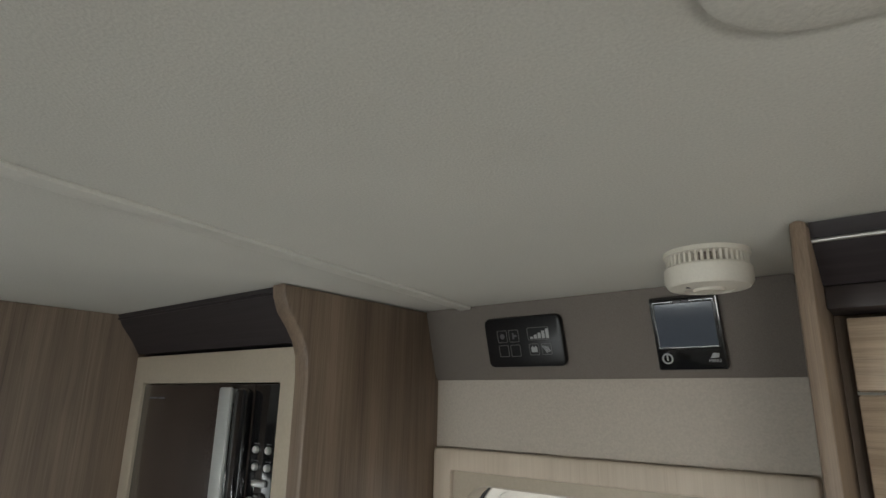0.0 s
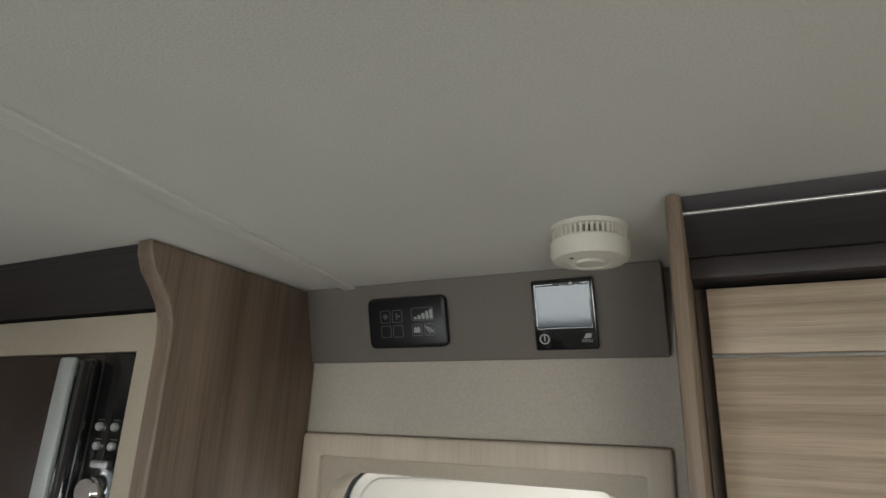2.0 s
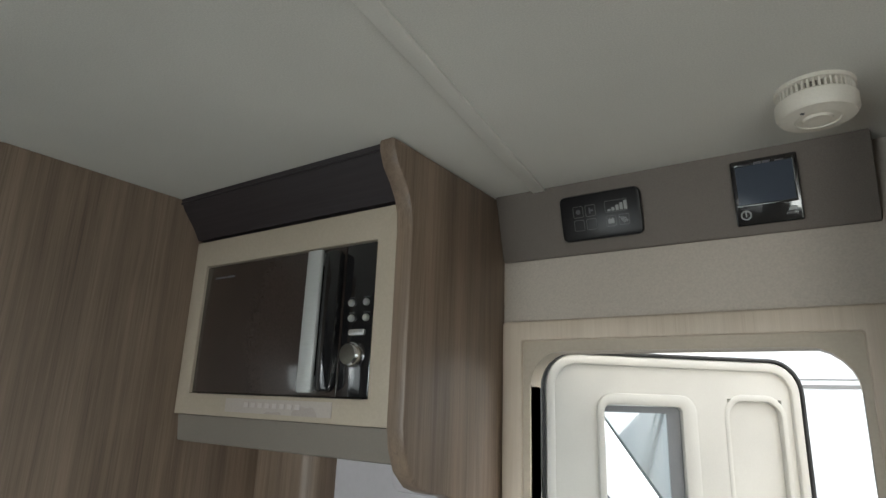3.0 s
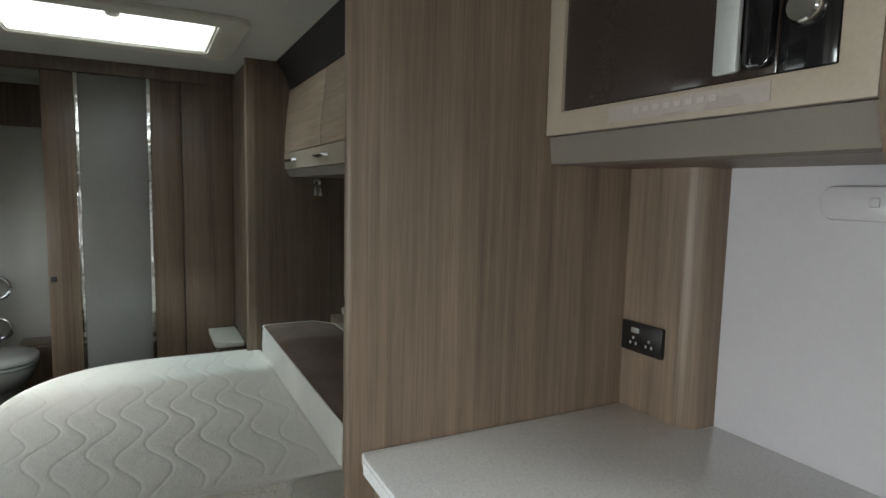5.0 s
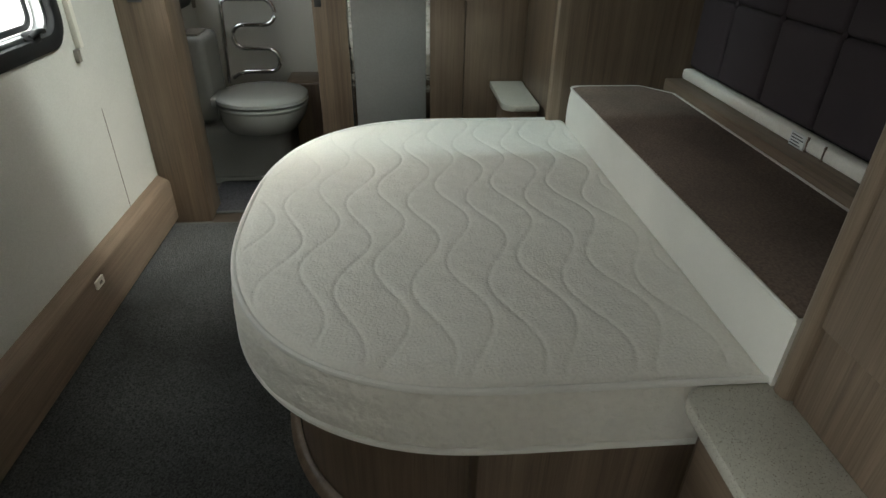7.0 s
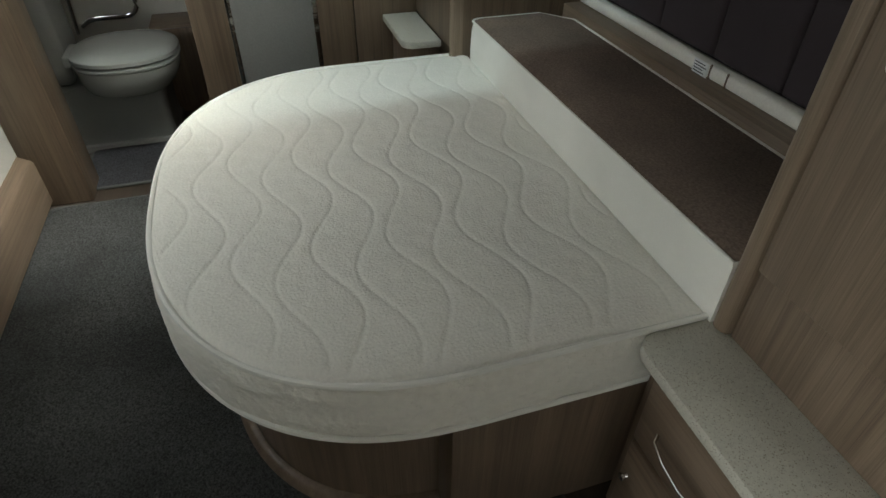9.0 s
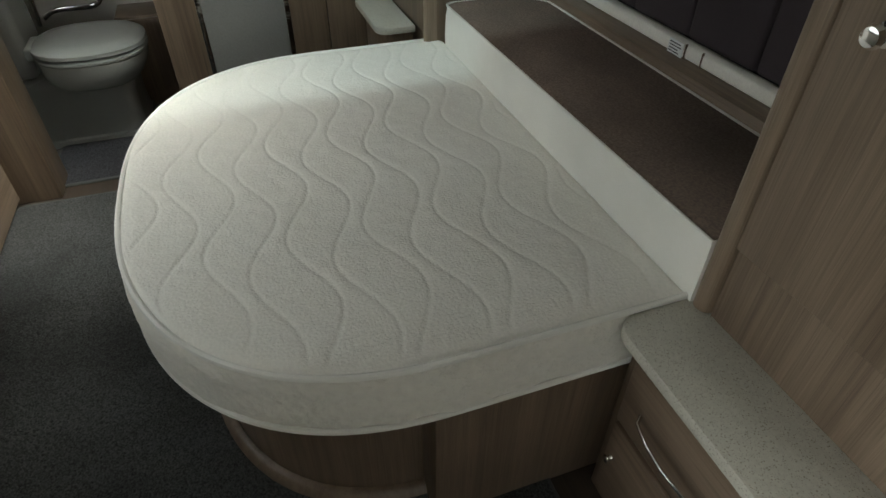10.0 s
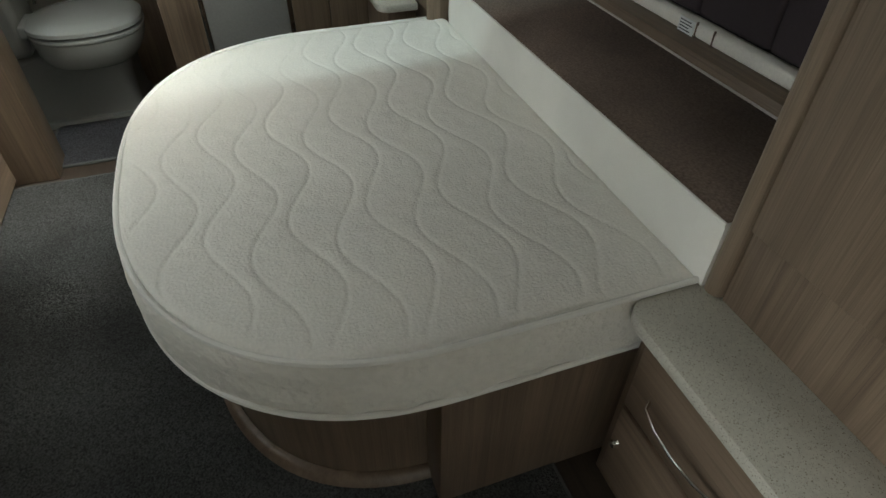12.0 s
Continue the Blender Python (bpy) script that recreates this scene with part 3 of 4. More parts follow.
    part("menu_lettering", words("MENU", 0.0062, m @ Matrix.Translation((0.034, -0.043, 0.0115))), ink_light, d, "small pale word MENU")


controls()


def smoke_alarm():
    c = (0.304, 1.128, CEIL)
    s = thing("smoke_alarm", c, "off-white round smoke alarm on the ceiling", "smoke alarm")
    s.scale = (0.93, 0.93, 0.93)
    part("base_plate", lathe([(0, 0.0), (0.053, 0.0), (0.053, -0.006), (0.047, -0.008), (0, -0.008)], c, seg=40), white_plastic, s)
    part("inner_drum", lathe([(0, -0.008), (0.043, -0.008), (0.043, -0.022), (0, -0.022)], c, seg=32), greige, s, "dark recess behind the vents")
    for k in range(44):
        a = k * math.tau / 44
        f = box(0.043, -0.0016, -0.021, 0.0505, 0.0016, -0.007)
        f.transform(Matrix.Translation(c) @ Matrix.Rotation(a, 4, "Z"))
        part("vent_fin", f, white_plastic, s)
    part("body", lathe([(0, -0.020), (0.0505, -0.020), (0.0535, -0.023), (0.0535, -0.040), (0.049, -0.047), (0.030, -0.050), (0.029, -0.0485), (0.020, -0.0485), (0.018, -0.052), (0, -0.052)], c, seg=40), white_plastic, s)
    part("test_hole", lathe([(0, 0.0), (0.003, 0.0), (0.003, -0.002), (0, -0.002)], (0.286, 1.099, CEIL - 0.0478), seg=10), ink_dark, s)


smoke_alarm()

# ---- wall locker beside the door ----


def front_locker():
    lk = thing("wall_locker", (0.402, NORTH, 1.30), "oak-foil overhead locker with dark cove beside the door", "locker")
    prof = [(NORTH, 1.30), (NORTH, 1.949), (1.043, 1.949), (1.040, 1.93), (1.034, 1.86), (1.032, 1.60), (1.032, 1.30)]
    part("end_panel", prism(prof, "x", 0.404, 0.4205, 0.006), oak, lk)
    part("cove", prism([(NORTH, 1.949), (1.055, 1.949), (1.064, 1.93), (1.105, 1.893), (NORTH, 1.893)], "x", 0.4205, 1.30), dark_panel, lk, "dark brown sloping cove")
    part("cove_bead", tube([(0.4205, 1.0615, 1.931), (1.30, 1.0615, 1.931)], 0.0022), silver, lk, "thin bright bead")
    part("rail", box(0.4205, 1.108, 1.868, 1.30, 1.2, 1.893, 0.003), rail_brown, lk)
    part("carcass", box(0.421, 1.16, 1.30, 1.30, NORTH - 0.001, 1.868), dark_shaded_oak, lk)
    dr = part("locker_door", join(box(0.434, 1.130, 1.7865, 1.292, 1.150, 1.861, 0.002), box(0.434, 1.130, 1.31, 1.292, 1.150, 1.7815, 0.002), box(0.436, 1.134, 1.78, 1.290, 1.150, 1.788)), oak_across, lk, "oak-foil door with level grain")
    part("inlay", box(0.434, 1.1295, 1.7825, 1.292, 1.136, 1.7855), chrome, dr, "thin bright metal inlay")


front_locker()

# ---- kitchen ----
WX = -0.942      # kitchen face of the wardrobe


def kitchen():
    base = thing("kitchen_unit", (-0.62, 0.98, 0), "oak-foil kitchen base unit below a pale worktop", "cabinet")
    part("body", box(WX, 0.67, 0.06, -0.333, NORTH - 0.001, 0.838), oak, base)
    part("plinth", box(WX, 0.70, 0, -0.333, 0.715, 0.06), dark_shaded_oak, base)
    for x in (WX + 0.008, -0.633):
        dr = part("unit_door", box(x, 0.650, 0.07, x + 0.292, 0.669, 0.825, 0.003), oak, base)
        part("handle", tube([(x + 0.26, 0.650, 0.62), (x + 0.26, 0.628, 0.64), (x + 0.26, 0.628, 0.74), (x + 0.26, 0.650, 0.76)], 0.005), chrome, dr, "bow handle")
    top = [(WX, NORTH - 0.001), (WX, 0.628)] + [(WX + 0.03, 0.622), (-0.45, 0.622)] + arc(-0.365, 0.655, 0.033, -90, 0) + [(-0.332, NORTH - 0.001)]
    wt = thing("worktop", (-0.64, 0.98, 0.838), "pale grey-white kitchen worktop with rounded front edge", "worktop")
    part("top_board", prism(top, "z", 0.838, 0.868, 0.006), worktop_lam, wt)
    front = [(WX + 0.03, 0.6225), (-0.45, 0.6225)] + arc(-0.365, 0.655, 0.0325, -90, 0) + [(-0.3325, 1.20)]
    proud = [(-0.3305, 1.20)] + arc(-0.365, 0.655, 0.0345, 0, -90) + [(-0.45, 0.6205), (WX + 0.03, 0.6205)]
    part("edge_strip", prism(front + proud, "z", 0.8385, 0.8610, 0.0), worktop_lam, wt, "pale laminate edging strip")
    structure("splashback", box(-0.752, NORTH - 0.006, 0.868, -0.332, NORTH + 0.001, 1.44), splash_mat, "smooth lilac-white kitchen splashback", "splashback")
    post = [(NORTH, WX), (1.262, WX), (1.262, -0.790)] + [(1.262 + 0.03 * math.sin(a) ** 2, -0.79 + 0.038 * math.sin(a)) for a in (0.4, 0.8, 1.2, 1.57)] + [(NORTH, -0.752)]
    structure("corner_boxing", prism([(x, y) for y, x in post], "z", 0.868, 1.425), oak, "oak-foil boxing in the kitchen corner", "boxing")
    s = thing("power_socket", (-0.878, 1.262, 1.03), "black double socket plate on the wood boxing", "socket")
    part("plate", prism(rr(-0.878, 1.035, 0.118, 0.068, 0.005, 4), "y", 1.253, 1.263, 0.002), black_gloss, s)
    part("switch", box(-0.905, 1.249, 1.045, -0.885, 1.254, 1.056, 0.001), silver, s, "grey rocker switch")
    for x in (-0.90, -0.855):
        part("socket_slots", join(box(x - 0.010, 1.2515, 1.018, x - 0.006, 1.254, 1.024), box(x + 0.006, 1.2515, 1.018, x + 0.010, 1.254, 1.024), box(x - 0.002, 1.2515, 1.030, x + 0.002, 1.254, 1.036)), ink_light, s)
    g = thing("wall_socket", (-0.50, NORTH - 0.006, 1.345), "pale lilac rounded socket on the splashback", "socket")
    part("plate", prism(rr(-0.503, 1.346, 0.122, 0.058, 0.022), "y", NORTH - 0.026, NORTH - 0.005, 0.006), splash_mat, g)
    part("rocker", box(-0.485, NORTH - 0.029, 1.340, -0.470, NORTH - 0.024, 1.356, 0.002), splash_mat, g)
    part("flex", tube([(-0.445, NORTH - 0.02, 1.335), (-0.42, NORTH - 0.025, 1.345), (-0.40, NORTH - 0.03, 1.372), (-0.375, NORTH - 0.03, 1.385)], 0.006), ink_dark, g, "short dark lead")


kitchen()


def microwave_cabinet():
    x0, x1, y = WX, -0.332, 1.018
    c = thing("microwave_cabinet", (-0.62, NORTH, 1.41), "wall cabinet with oak-foil side, dark cove and cream front", "cabinet")
    side = [(NORTH, 0.0), (NORTH, 1.949), (0.950, 1.949), (0.952, 1.93), (0.963, 1.905), (0.983, 1.882), (0.998, 1.86), (1.007, 1.835), (1.010, 1.80), (1.012, 1.47), (1.018, 1.435), (1.034, 1.400), (1.062, 1.374), (1.094, 1.363), (1.138, 1.357), (1.172, 1.345), (1.196, 1.325), (1.207, 1.295), (1.209, 1.25), (1.209, 0.0)]
    part("side_panel", prism(side, "x", x1, -0.295, 0.006), oak, c)
    part("cove", prism([(NORTH, 1.949), (0.960, 1.949), (0.972, 1.925), (1.002, 1.888), (1.018, 1.862), (NORTH, 1.862)], "x", x0, x1), dark_panel, c, "dark brown sloping cove")
    part("cove_bead", tube([(x0, 0.9635, 1.939), (x1, 0.9635, 1.939)], 0.003), dark_panel, c)
    part("carcass", join(box(x0, 1.055, 1.41, x1, NORTH - 0.001, 1.43), box(x0, 1.30, 1.43, x1, NORTH - 0.001, 1.86)), dark_shaded_oak, c)
    part("valance", prism([(1.030, 1.466), (1.036, 1.412), (1.055, 1.408), (1.075, 1.412), (1.075, 1.466)], "x", x0, x1), greige, c, "greige light rail under the front")
    o, i = (-0.942 + x1) / 2, -0.637
    part("front_trim", ring(rr(o, 1.6615, x1 - x0 - 0.003, 0.387, 0.002, 2), rr(i, 1.6535, 0.516, 0.283, 0.002, 2), "y", y, y + 0.020, 0.0015), cream, c, "cream frame round the microwave")
    m = thing("microwave_oven", (-0.637, 1.18, 1.43), "black built-in microwave with silver upright handle", "microwave")
    part("body", box(-0.893, 1.04, 1.4305, -0.381, 1.295, 1.793), ink_dark, m)
    d = part("door", box(-0.891, 1.022, 1.514, -0.458, 1.040, 1.792, 0.002), oven_glass, m, "dark brown glass door")
    part("handle", join(box(-0.538, 0.998, 1.520, -0.500, 1.008, 1.786, 0.004), box(-0.53, 1.004, 1.525, -0.51, 1.024, 1.55, 0.003), box(-0.53, 1.004, 1.758, -0.51, 1.024, 1.783, 0.003)), handle_grey, d, "flat silver upright handle")
    part("grip_recess", prism(rr(-0.479, 1.653, 0.040, 0.262, 0.014), "y", 1.006, 1.023, 0.004), black_gloss, d, "black glossy grip")
    part("lettering_bars", join(box(-0.858, 1.0212, 1.762, -0.822, 1.0222, 1.766), box(-0.816, 1.0212, 1.762, -0.79, 1.0222, 1.766)), ink_dark, d, "faint unreadable maker's bars")
    p = part("control_strip", box(-0.4555, 1.022, 1.514, -0.383, 1.040, 1.792, 0.002), black_gloss, m)
    for bx, bz in ((-0.434, 1.681), (-0.398, 1.681), (-0.432, 1.653), (-0.397, 1.653)):
        part("button", lathe([(0, 0), (0.0065, 0), (0.0065, 0.004), (0.005, 0.006), (0, 0.006)], (bx, 1.022, bz), "y", 14), silver, p)
        part("button_legend", box(bx - 0.007, 1.0212, bz + 0.009, bx + 0.007, 1.0222, bz + 0.0105), ink_dark, p)
    part("button_bar", prism(rr(-0.415, 1.627, 0.038, 0.011, 0.004), "y", 1.016, 1.022, 0.002), silver, p)
    part("dial", lathe([(0, 0), (0.023, 0), (0.021, 0.014), (0.018, 0.017), (0, 0.017)], (-0.422, 1.022, 1.588), "y", 28), chrome, p, "chrome rotary dial")
    f = thing("protective_film", (-0.63, y, 1.495), "strip of lilac protective film along the front", "film")
    part("film_strip", box(-0.76, y - 0.0016, 1.478, -0.46, y - 0.0004, 1.505), film_mat, f)
    for k in range(8):
        part("film_print", box(-0.70 + 0.021 * k, y - 0.0024, 1.489, -0.687 + 0.021 * k, y - 0.0016, 1.498), film_print, f)


microwave_cabinet()

# ---- wardrobe and night stand beside the bed ----


def wardrobe():
    w = thing("wardrobe", (-1.23, 1.05, 0), "tall oak-foil wardrobe between bed and kitchen", "wardrobe")
    prof = [(NORTH - 0.001, WX)] + [(0.606, WX), (0.601, WX - 0.003), (0.598, WX - 0.009), (0.598, WX - 0.013), (0.601, WX - 0.019), (0.606, WX - 0.022), (NORTH - 0.001, WX - 0.022)]
    part("end_panel", prism([(x, yy) for yy, x in prof], "z", 0, 1.949), oak, w)
    part("carcass", box(-1.495, 0.788, 0.541, WX - 0.022, NORTH - 0.001, 1.949), oak, w)
    part("bed_side_panel", box(-1.508, 0.792, 0.541, -1.495, NORTH - 0.001, 1.949), dark_shaded_oak, w)
    strip = [(-1.511, 0.80)] + [(-1.492 - 0.019 * math.cos(radians(k)), 0.781 - 0.017 * math.sin(radians(k))) for k in range(0, 181, 18)] + [(-1.473, 0.80)]
    part("corner_strip", prism(strip, "z", 0.541, 1.949), edge_wood, w, "half-round oak-foil corner moulding")
    part("lower_panel", box(-1.468, 0.777, 0.5405, WX - 0.026, 0.787, 0.693, 0.001), oak, w)
    d = part("wardrobe_door", box(-1.468, 0.767, 0.697, WX - 0.026, 0.787, 1.93, 0.003), oak, w)
    part("knob", lathe([(0, 0), (0.016, 0), (0.015, 0.004), (0.007, 0.007), (0.006, 0.015), (0.012, 0.019), (0.0145, 0.025), (0.011, 0.031), (0, 0.033)], (-1.398, 0.767, 1.057), "y", 22), chrome, d, "round chrome knob with a back plate")


wardrobe()


def slab(x0, x1, y0, y1, z0, z1, round_left):
    r = 0.045
    if round_left:
        pts = [(x1, y1), (x0, y1)] + [(x0 + r - r * math.cos(radians(a)), y0 + r - r * math.sin(radians(a))) for a in range(0, 91, 15)] + [(x1, y0)]
    else:
        pts = [(x0, y1), (x1, y1)] + [(x1 - r + r * math.cos(radians(a)), y0 + r - r * math.sin(radians(a))) for a in range(0, 91, 15)] + [(x0, y0)]
    return prism(pts, "z", z0, z1, 0.004)


def night_stands():
    n = thing("night_stand", (-1.23, 0.69, 0), "oak-foil drawer unit with speckled stone-look top", "night stand", "night stands beside the bed")
    part("top", slab(-1.519, WX - 0.023, 0.612, 0.790, 0.513, 0.540, True), stone, n, "speckled pale stone-look top")
    part("body", box(-1.496, 0.657, 0.0, WX - 0.023, 0.768, 0.513, 0.004), dark_shaded_oak, n)
    d = part("drawer", box(-1.468, 0.640, 0.298, WX - 0.03, 0.6565, 0.506, 0.004), oak_flat, n)
    part("handle", tube([(-1.414, 0.640, 0.379), (-1.402, 0.624, 0.379), (-1.36, 0.612, 0.381), (-1.31, 0.608, 0.383), (-1.26, 0.612, 0.384), (-1.215, 0.624, 0.385), (-1.20, 0.640, 0.385)], 0.0032), chrome, d, "long chrome bow handle")
    l = part("lower_door", box(-1.468, 0.640, 0.05, WX - 0.03, 0.6565, 0.286, 0.004), oak_flat, n)
    part("knob", lathe([(0, 0), (0.007, 0), (0.005, 0.006), (0.009, 0.010), (0.008, 0.014), (0, 0.016)], (-1.447, 0.640, 0.186), "y", 16), chrome, l, "small chrome knob")
    part("drawer_rail", box(-1.470, 0.648, 0.287, WX - 0.028, 0.6565, 0.297, 0.001), edge_wood, n)
    b = thing("night_stand", (-3.1, 0.65, 0), "narrow night stand with pale stone-look top", "night stand", "night stands beside the bed")
    part("top", slab(PX + 0.001, -2.958, 0.563, 0.7015, 0.547, 0.573, False), stone, b, "pale stone-look top")
    part("body", box(PX + 0.001, 0.60, 0.0, -2.985, 0.7015, 0.547, 0.003), oak, b)


night_stands()


def far_wardrobe():
    w = thing("wardrobe", (-3.07, 1.04, 0), "oak-foil wardrobe beside the bathroom partition", "wardrobe")
    part("body", box(PX - 0.017, 0.719, 0, -2.846, NORTH - 0.001, 1.949), dark_shaded_oak, w)
    part("door", box(PX + 0.004, 0.7025, 0.576, -2.872, 0.718, 1.93, 0.003), dark_shaded_oak, w)
    strip = [(-2.868, 0.7185), (-2.866, 0.706), (-2.859, 0.700), (-2.850, 0.701), (-2.843, 0.708), (-2.843, 0.744), (-2.8455, 0.744), (-2.8455, 0.7185)]
    part("corner_strip", prism(strip, "z", 0.3, 1.949), edge_wood, w, "rounded lighter corner strip")


far_wardrobe()

# ---- sliding bathroom door with bright strips ----


def bath_door():
    d = thing("door_2", (PX, 0.15, 0), "oak-foil sliding bathroom door with grey centre panel, slid open", "door")
    d["kind"] = "structure"
    x = PX
    part("door_panel", join(box(x - 0.03, -0.157, 0.012, x, -0.024, 1.88, 0.002), box(x - 0.03, 0.308, 0.012, x, 0.448, 1.88, 0.002)), dark_shaded_oak, d)
    part("centre_panel", box(x - 0.028, -0.006, 0.012, x - 0.002, 0.289, 1.88, 0.001), grey_panel, d, "grey-taupe flush centre panel")
    for y in (-0.015, 0.2985):
        part("bright_strip", box(x - 0.028, y - 0.0085, 0.012, x + 0.001, y + 0.0085, 1.88, 0.001), strip_chrome, d, "polished metal strip")
    part("latch", box(x - 0.001, -0.147, 0.865, x + 0.004, -0.120, 0.892, 0.001), black_rubber, d, "small dark square latch")


bath_door()
structure("door_top_rail", box(PX - 0.034, -0.66, 1.884, PX + 0.003, 0.718, 1.949, 0.002), dark_shaded_oak, "dark wood rail above the sliding door", "trim")
structure("partition_panel", box(PX - 0.017, 0.452, 0.0, PX - 0.006, 0.7175, 1.884, 0.002), dark_shaded_oak, "plain oak-foil wall panel beside the sliding door", "wall panel")
sw = thing("light_switch", (-3.168, -0.766, 0.925), "dark square light switch on the post", "switch")
part("plate", box(-3.1685, -0.792, 0.899, -3.163, -0.742, 0.949, 0.002), ink_dark, sw)
part("rocker", box(-3.164, -0.785, 0.906, -3.160, -0.749, 0.942, 0.0015), black_rubber, sw)

# ---- bed ----
BX, BA, BY0, BB, BN = -2.200, 0.676, 0.35, 0.570, 2.5


def half_width(y):
    if y >= BY0:
        return BA
    return BA * max(0.0, 1 - ((BY0 - y) / BB) ** BN) ** (1 / BN)


def bed_rim(z, head=0.768, grow=0.0, n=64):
    """Outline of the bed from the head round the foot and back."""
    a, b = BA + grow, BB + grow
    pts = [(BX + a, y, z) for y in np.linspace(head, BY0 + 0.02, 10)]
    for k in range(n + 1):
        t = math.pi * k / n
        c, s = math.cos(t), math.sin(t)
        pts.append((BX + math.copysign(a * abs(c) ** (2 / BN), c), BY0 - b * abs(s) ** (2 / BN), z))
    pts += [(BX - a, y, z) for y in np.linspace(BY0 + 0.02, head, 10)]
    return pts


def bed():
    b = thing("bed", (BX, 0.3, 0), "fixed island bed with bare ivory quilted mattress", "bed")
    # base below the mattress
    # same foil as the oak, its shade put into the darker colour
    rim = [(x, y) for x, y, _ in bed_rim(0, head=0.765, grow=-0.085)]
    base = part("bed_base", prism(rim, "z", 0.0, 0.395), dark_shaded_oak, b, "rounded oak-foil base, coloured darker for shade")
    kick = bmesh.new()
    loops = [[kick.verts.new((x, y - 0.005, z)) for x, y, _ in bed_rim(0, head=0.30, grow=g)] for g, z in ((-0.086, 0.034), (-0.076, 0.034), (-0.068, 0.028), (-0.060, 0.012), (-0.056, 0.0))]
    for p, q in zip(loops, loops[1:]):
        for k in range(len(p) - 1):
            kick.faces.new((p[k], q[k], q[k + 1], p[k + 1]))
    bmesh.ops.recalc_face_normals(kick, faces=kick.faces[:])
    part("kick_trim", kick, dark_shaded_oak, base, "curved oak-foil trim along the floor")
    part("side_box", box(-1.64, 0.285, 0.0, -1.526, 0.764, 0.395, 0.006), dark_shaded_oak, b)
    part("slat_board", prism([(x, y) for x, y, _ in bed_rim(0, head=0.765, grow=-0.05)], "z", 0.3955, 0.4045), dark_shaded_oak, b)


def mattress():
    m = thing("mattress", (BX, 0.3, 0.405), "ivory mattress with wavy quilting and rounded foot end", "mattress")
    top = bmesh.new()
    ys = list(np.linspace(0.766, -0.19, 330)) + [-0.197, -0.203, -0.209, -0.214, -0.2185, -0.222, -0.2243]
    cols = 210
    rows = []
    zt, spacing, wave, amp = 0.553, 0.0785, 0.398, 0.035

    def seam_gap(x, y):
        """Distance to the nearest stitched wave; neighbouring waves are out of step."""
        best = 1.0
        slip = 0.012 * noise.noise(Vector((x * 2.6, y * 3.5, 7.0)))
        n0 = round((y + 0.097) / spacing)
        for n in (n0 - 1, n0, n0 + 1):
            ang = math.tau * (x + slip + (2.01 if n % 2 == 0 else 2.10)) / wave
            line = -0.097 + n * spacing + amp * math.cos(ang)
            steep = math.tau * amp / wave * math.sin(ang)
            best = min(best, abs(y - line) / math.sqrt(1 + steep * steep))
        return best

    for y in ys:
        hw = half_width(y) - 0.002
        row = []
        for k in range(cols + 1):
            x = BX + hw * (2 * k / cols - 1)
            d = min(hw - abs(x - BX), 0.768 - y, (y + 0.225) * (0.5 + 0.5 * hw / BA))
            gap = seam_gap(x, y)
            fade = min(1, max(0, d - 0.012) / 0.02)
            z = zt - 0.010 * math.exp(-max(d, 0) / 0.012)
            z += fade * (0.0014 * (1 - math.exp(-(gap / 0.022) ** 2)) - 0.0019 * math.exp(-(gap / 0.0042) ** 2))
            z += 0.0018 * noise.noise(Vector((x * 6, y * 6, 0.3))) + 0.0009 * noise.noise(Vector((x * 38, y * 38, 1.3)))
            row.append(top.verts.new((x, y, z)))
        rows.append(row)
    for p, q in zip(rows, rows[1:]):
        for k in range(cols):
            top.faces.new((p[k], q[k], q[k + 1], p[k + 1]))
    bmesh.ops.recalc_face_normals(top, faces=top.faces[:])
    part("quilted_top", top, ivory, m, "wavy quilted ticking", sharp=80)
    side = bmesh.new()
    rings = []
    for z, g in ((0.543, 0.0), (0.536, 0.005), (0.528, 0.008), (0.52, 0.010), (0.51, 0.0115), (0.50, 0.013), (0.488, 0.014), (0.475, 0.015), (0.465, 0.0155), (0.455, 0.016), (0.445, 0.016), (0.436, 0.0155), (0.428, 0.014), (0.418, 0.011), (0.412, 0.009), (0.405, -0.004), (0.405, -0.05)):
        pts = bed_rim(z, grow=g, n=220)
        ring_ = []
        for x, y, zz in pts:
            run = 22 * (x - y * 0.8)
            pucker = 0.008 * noise.noise(Vector((run + 30 * z, y * 8, z * 34))) + 0.002 * noise.noise(Vector((x * 45, y * 45, z * 45)))
            out = Vector((x - BX, min(0.0, y - BY0), 0)).normalized() * (pucker if 0.409 < z < 0.54 else 0)
            ring_.append(side.verts.new((x + out.x, y + out.y, zz)))
        rings.append(ring_)
    for p, q in zip(rings, rings[1:]):
        for k in range(len(p) - 1):
            side.faces.new((p[k], q[k], q[k + 1], p[k + 1]))
    side.faces.new([r[0] for r in rings])
    side.faces.new([r[-1] for r in rings][::-1])
    bmesh.ops.recalc_face_normals(side, faces=side.faces[:])
    part("border", side, ivory_side, m, "puckered ivory border", sharp=60)
    part("top_piping", tube(bed_rim(0.545, grow=0.003), 0.0065, 8), piping, m)
    part("bottom_piping", tube(bed_rim(0.413, grow=0.012), 0.0065, 8), piping, m)


def bolster():
    x0, x1, y0, y1 = -2.838, -1.514, 0.770, 1.106
    m = thing("head_cushion", (BX, 0.94, 0.405), "raised head cushion with white front and brown top", "cushion")
    def outline(g, z):
        pts = [(x1 + g, y1 + g, z), (x1 + g, y0 - g, z)]
        for k in range(5):
            a = radians(k * 22.5)
            pts.append((x0 - g + 0.03 - 0.03 * math.sin(a), y0 - g + 0.03 - 0.03 * math.cos(a), z))
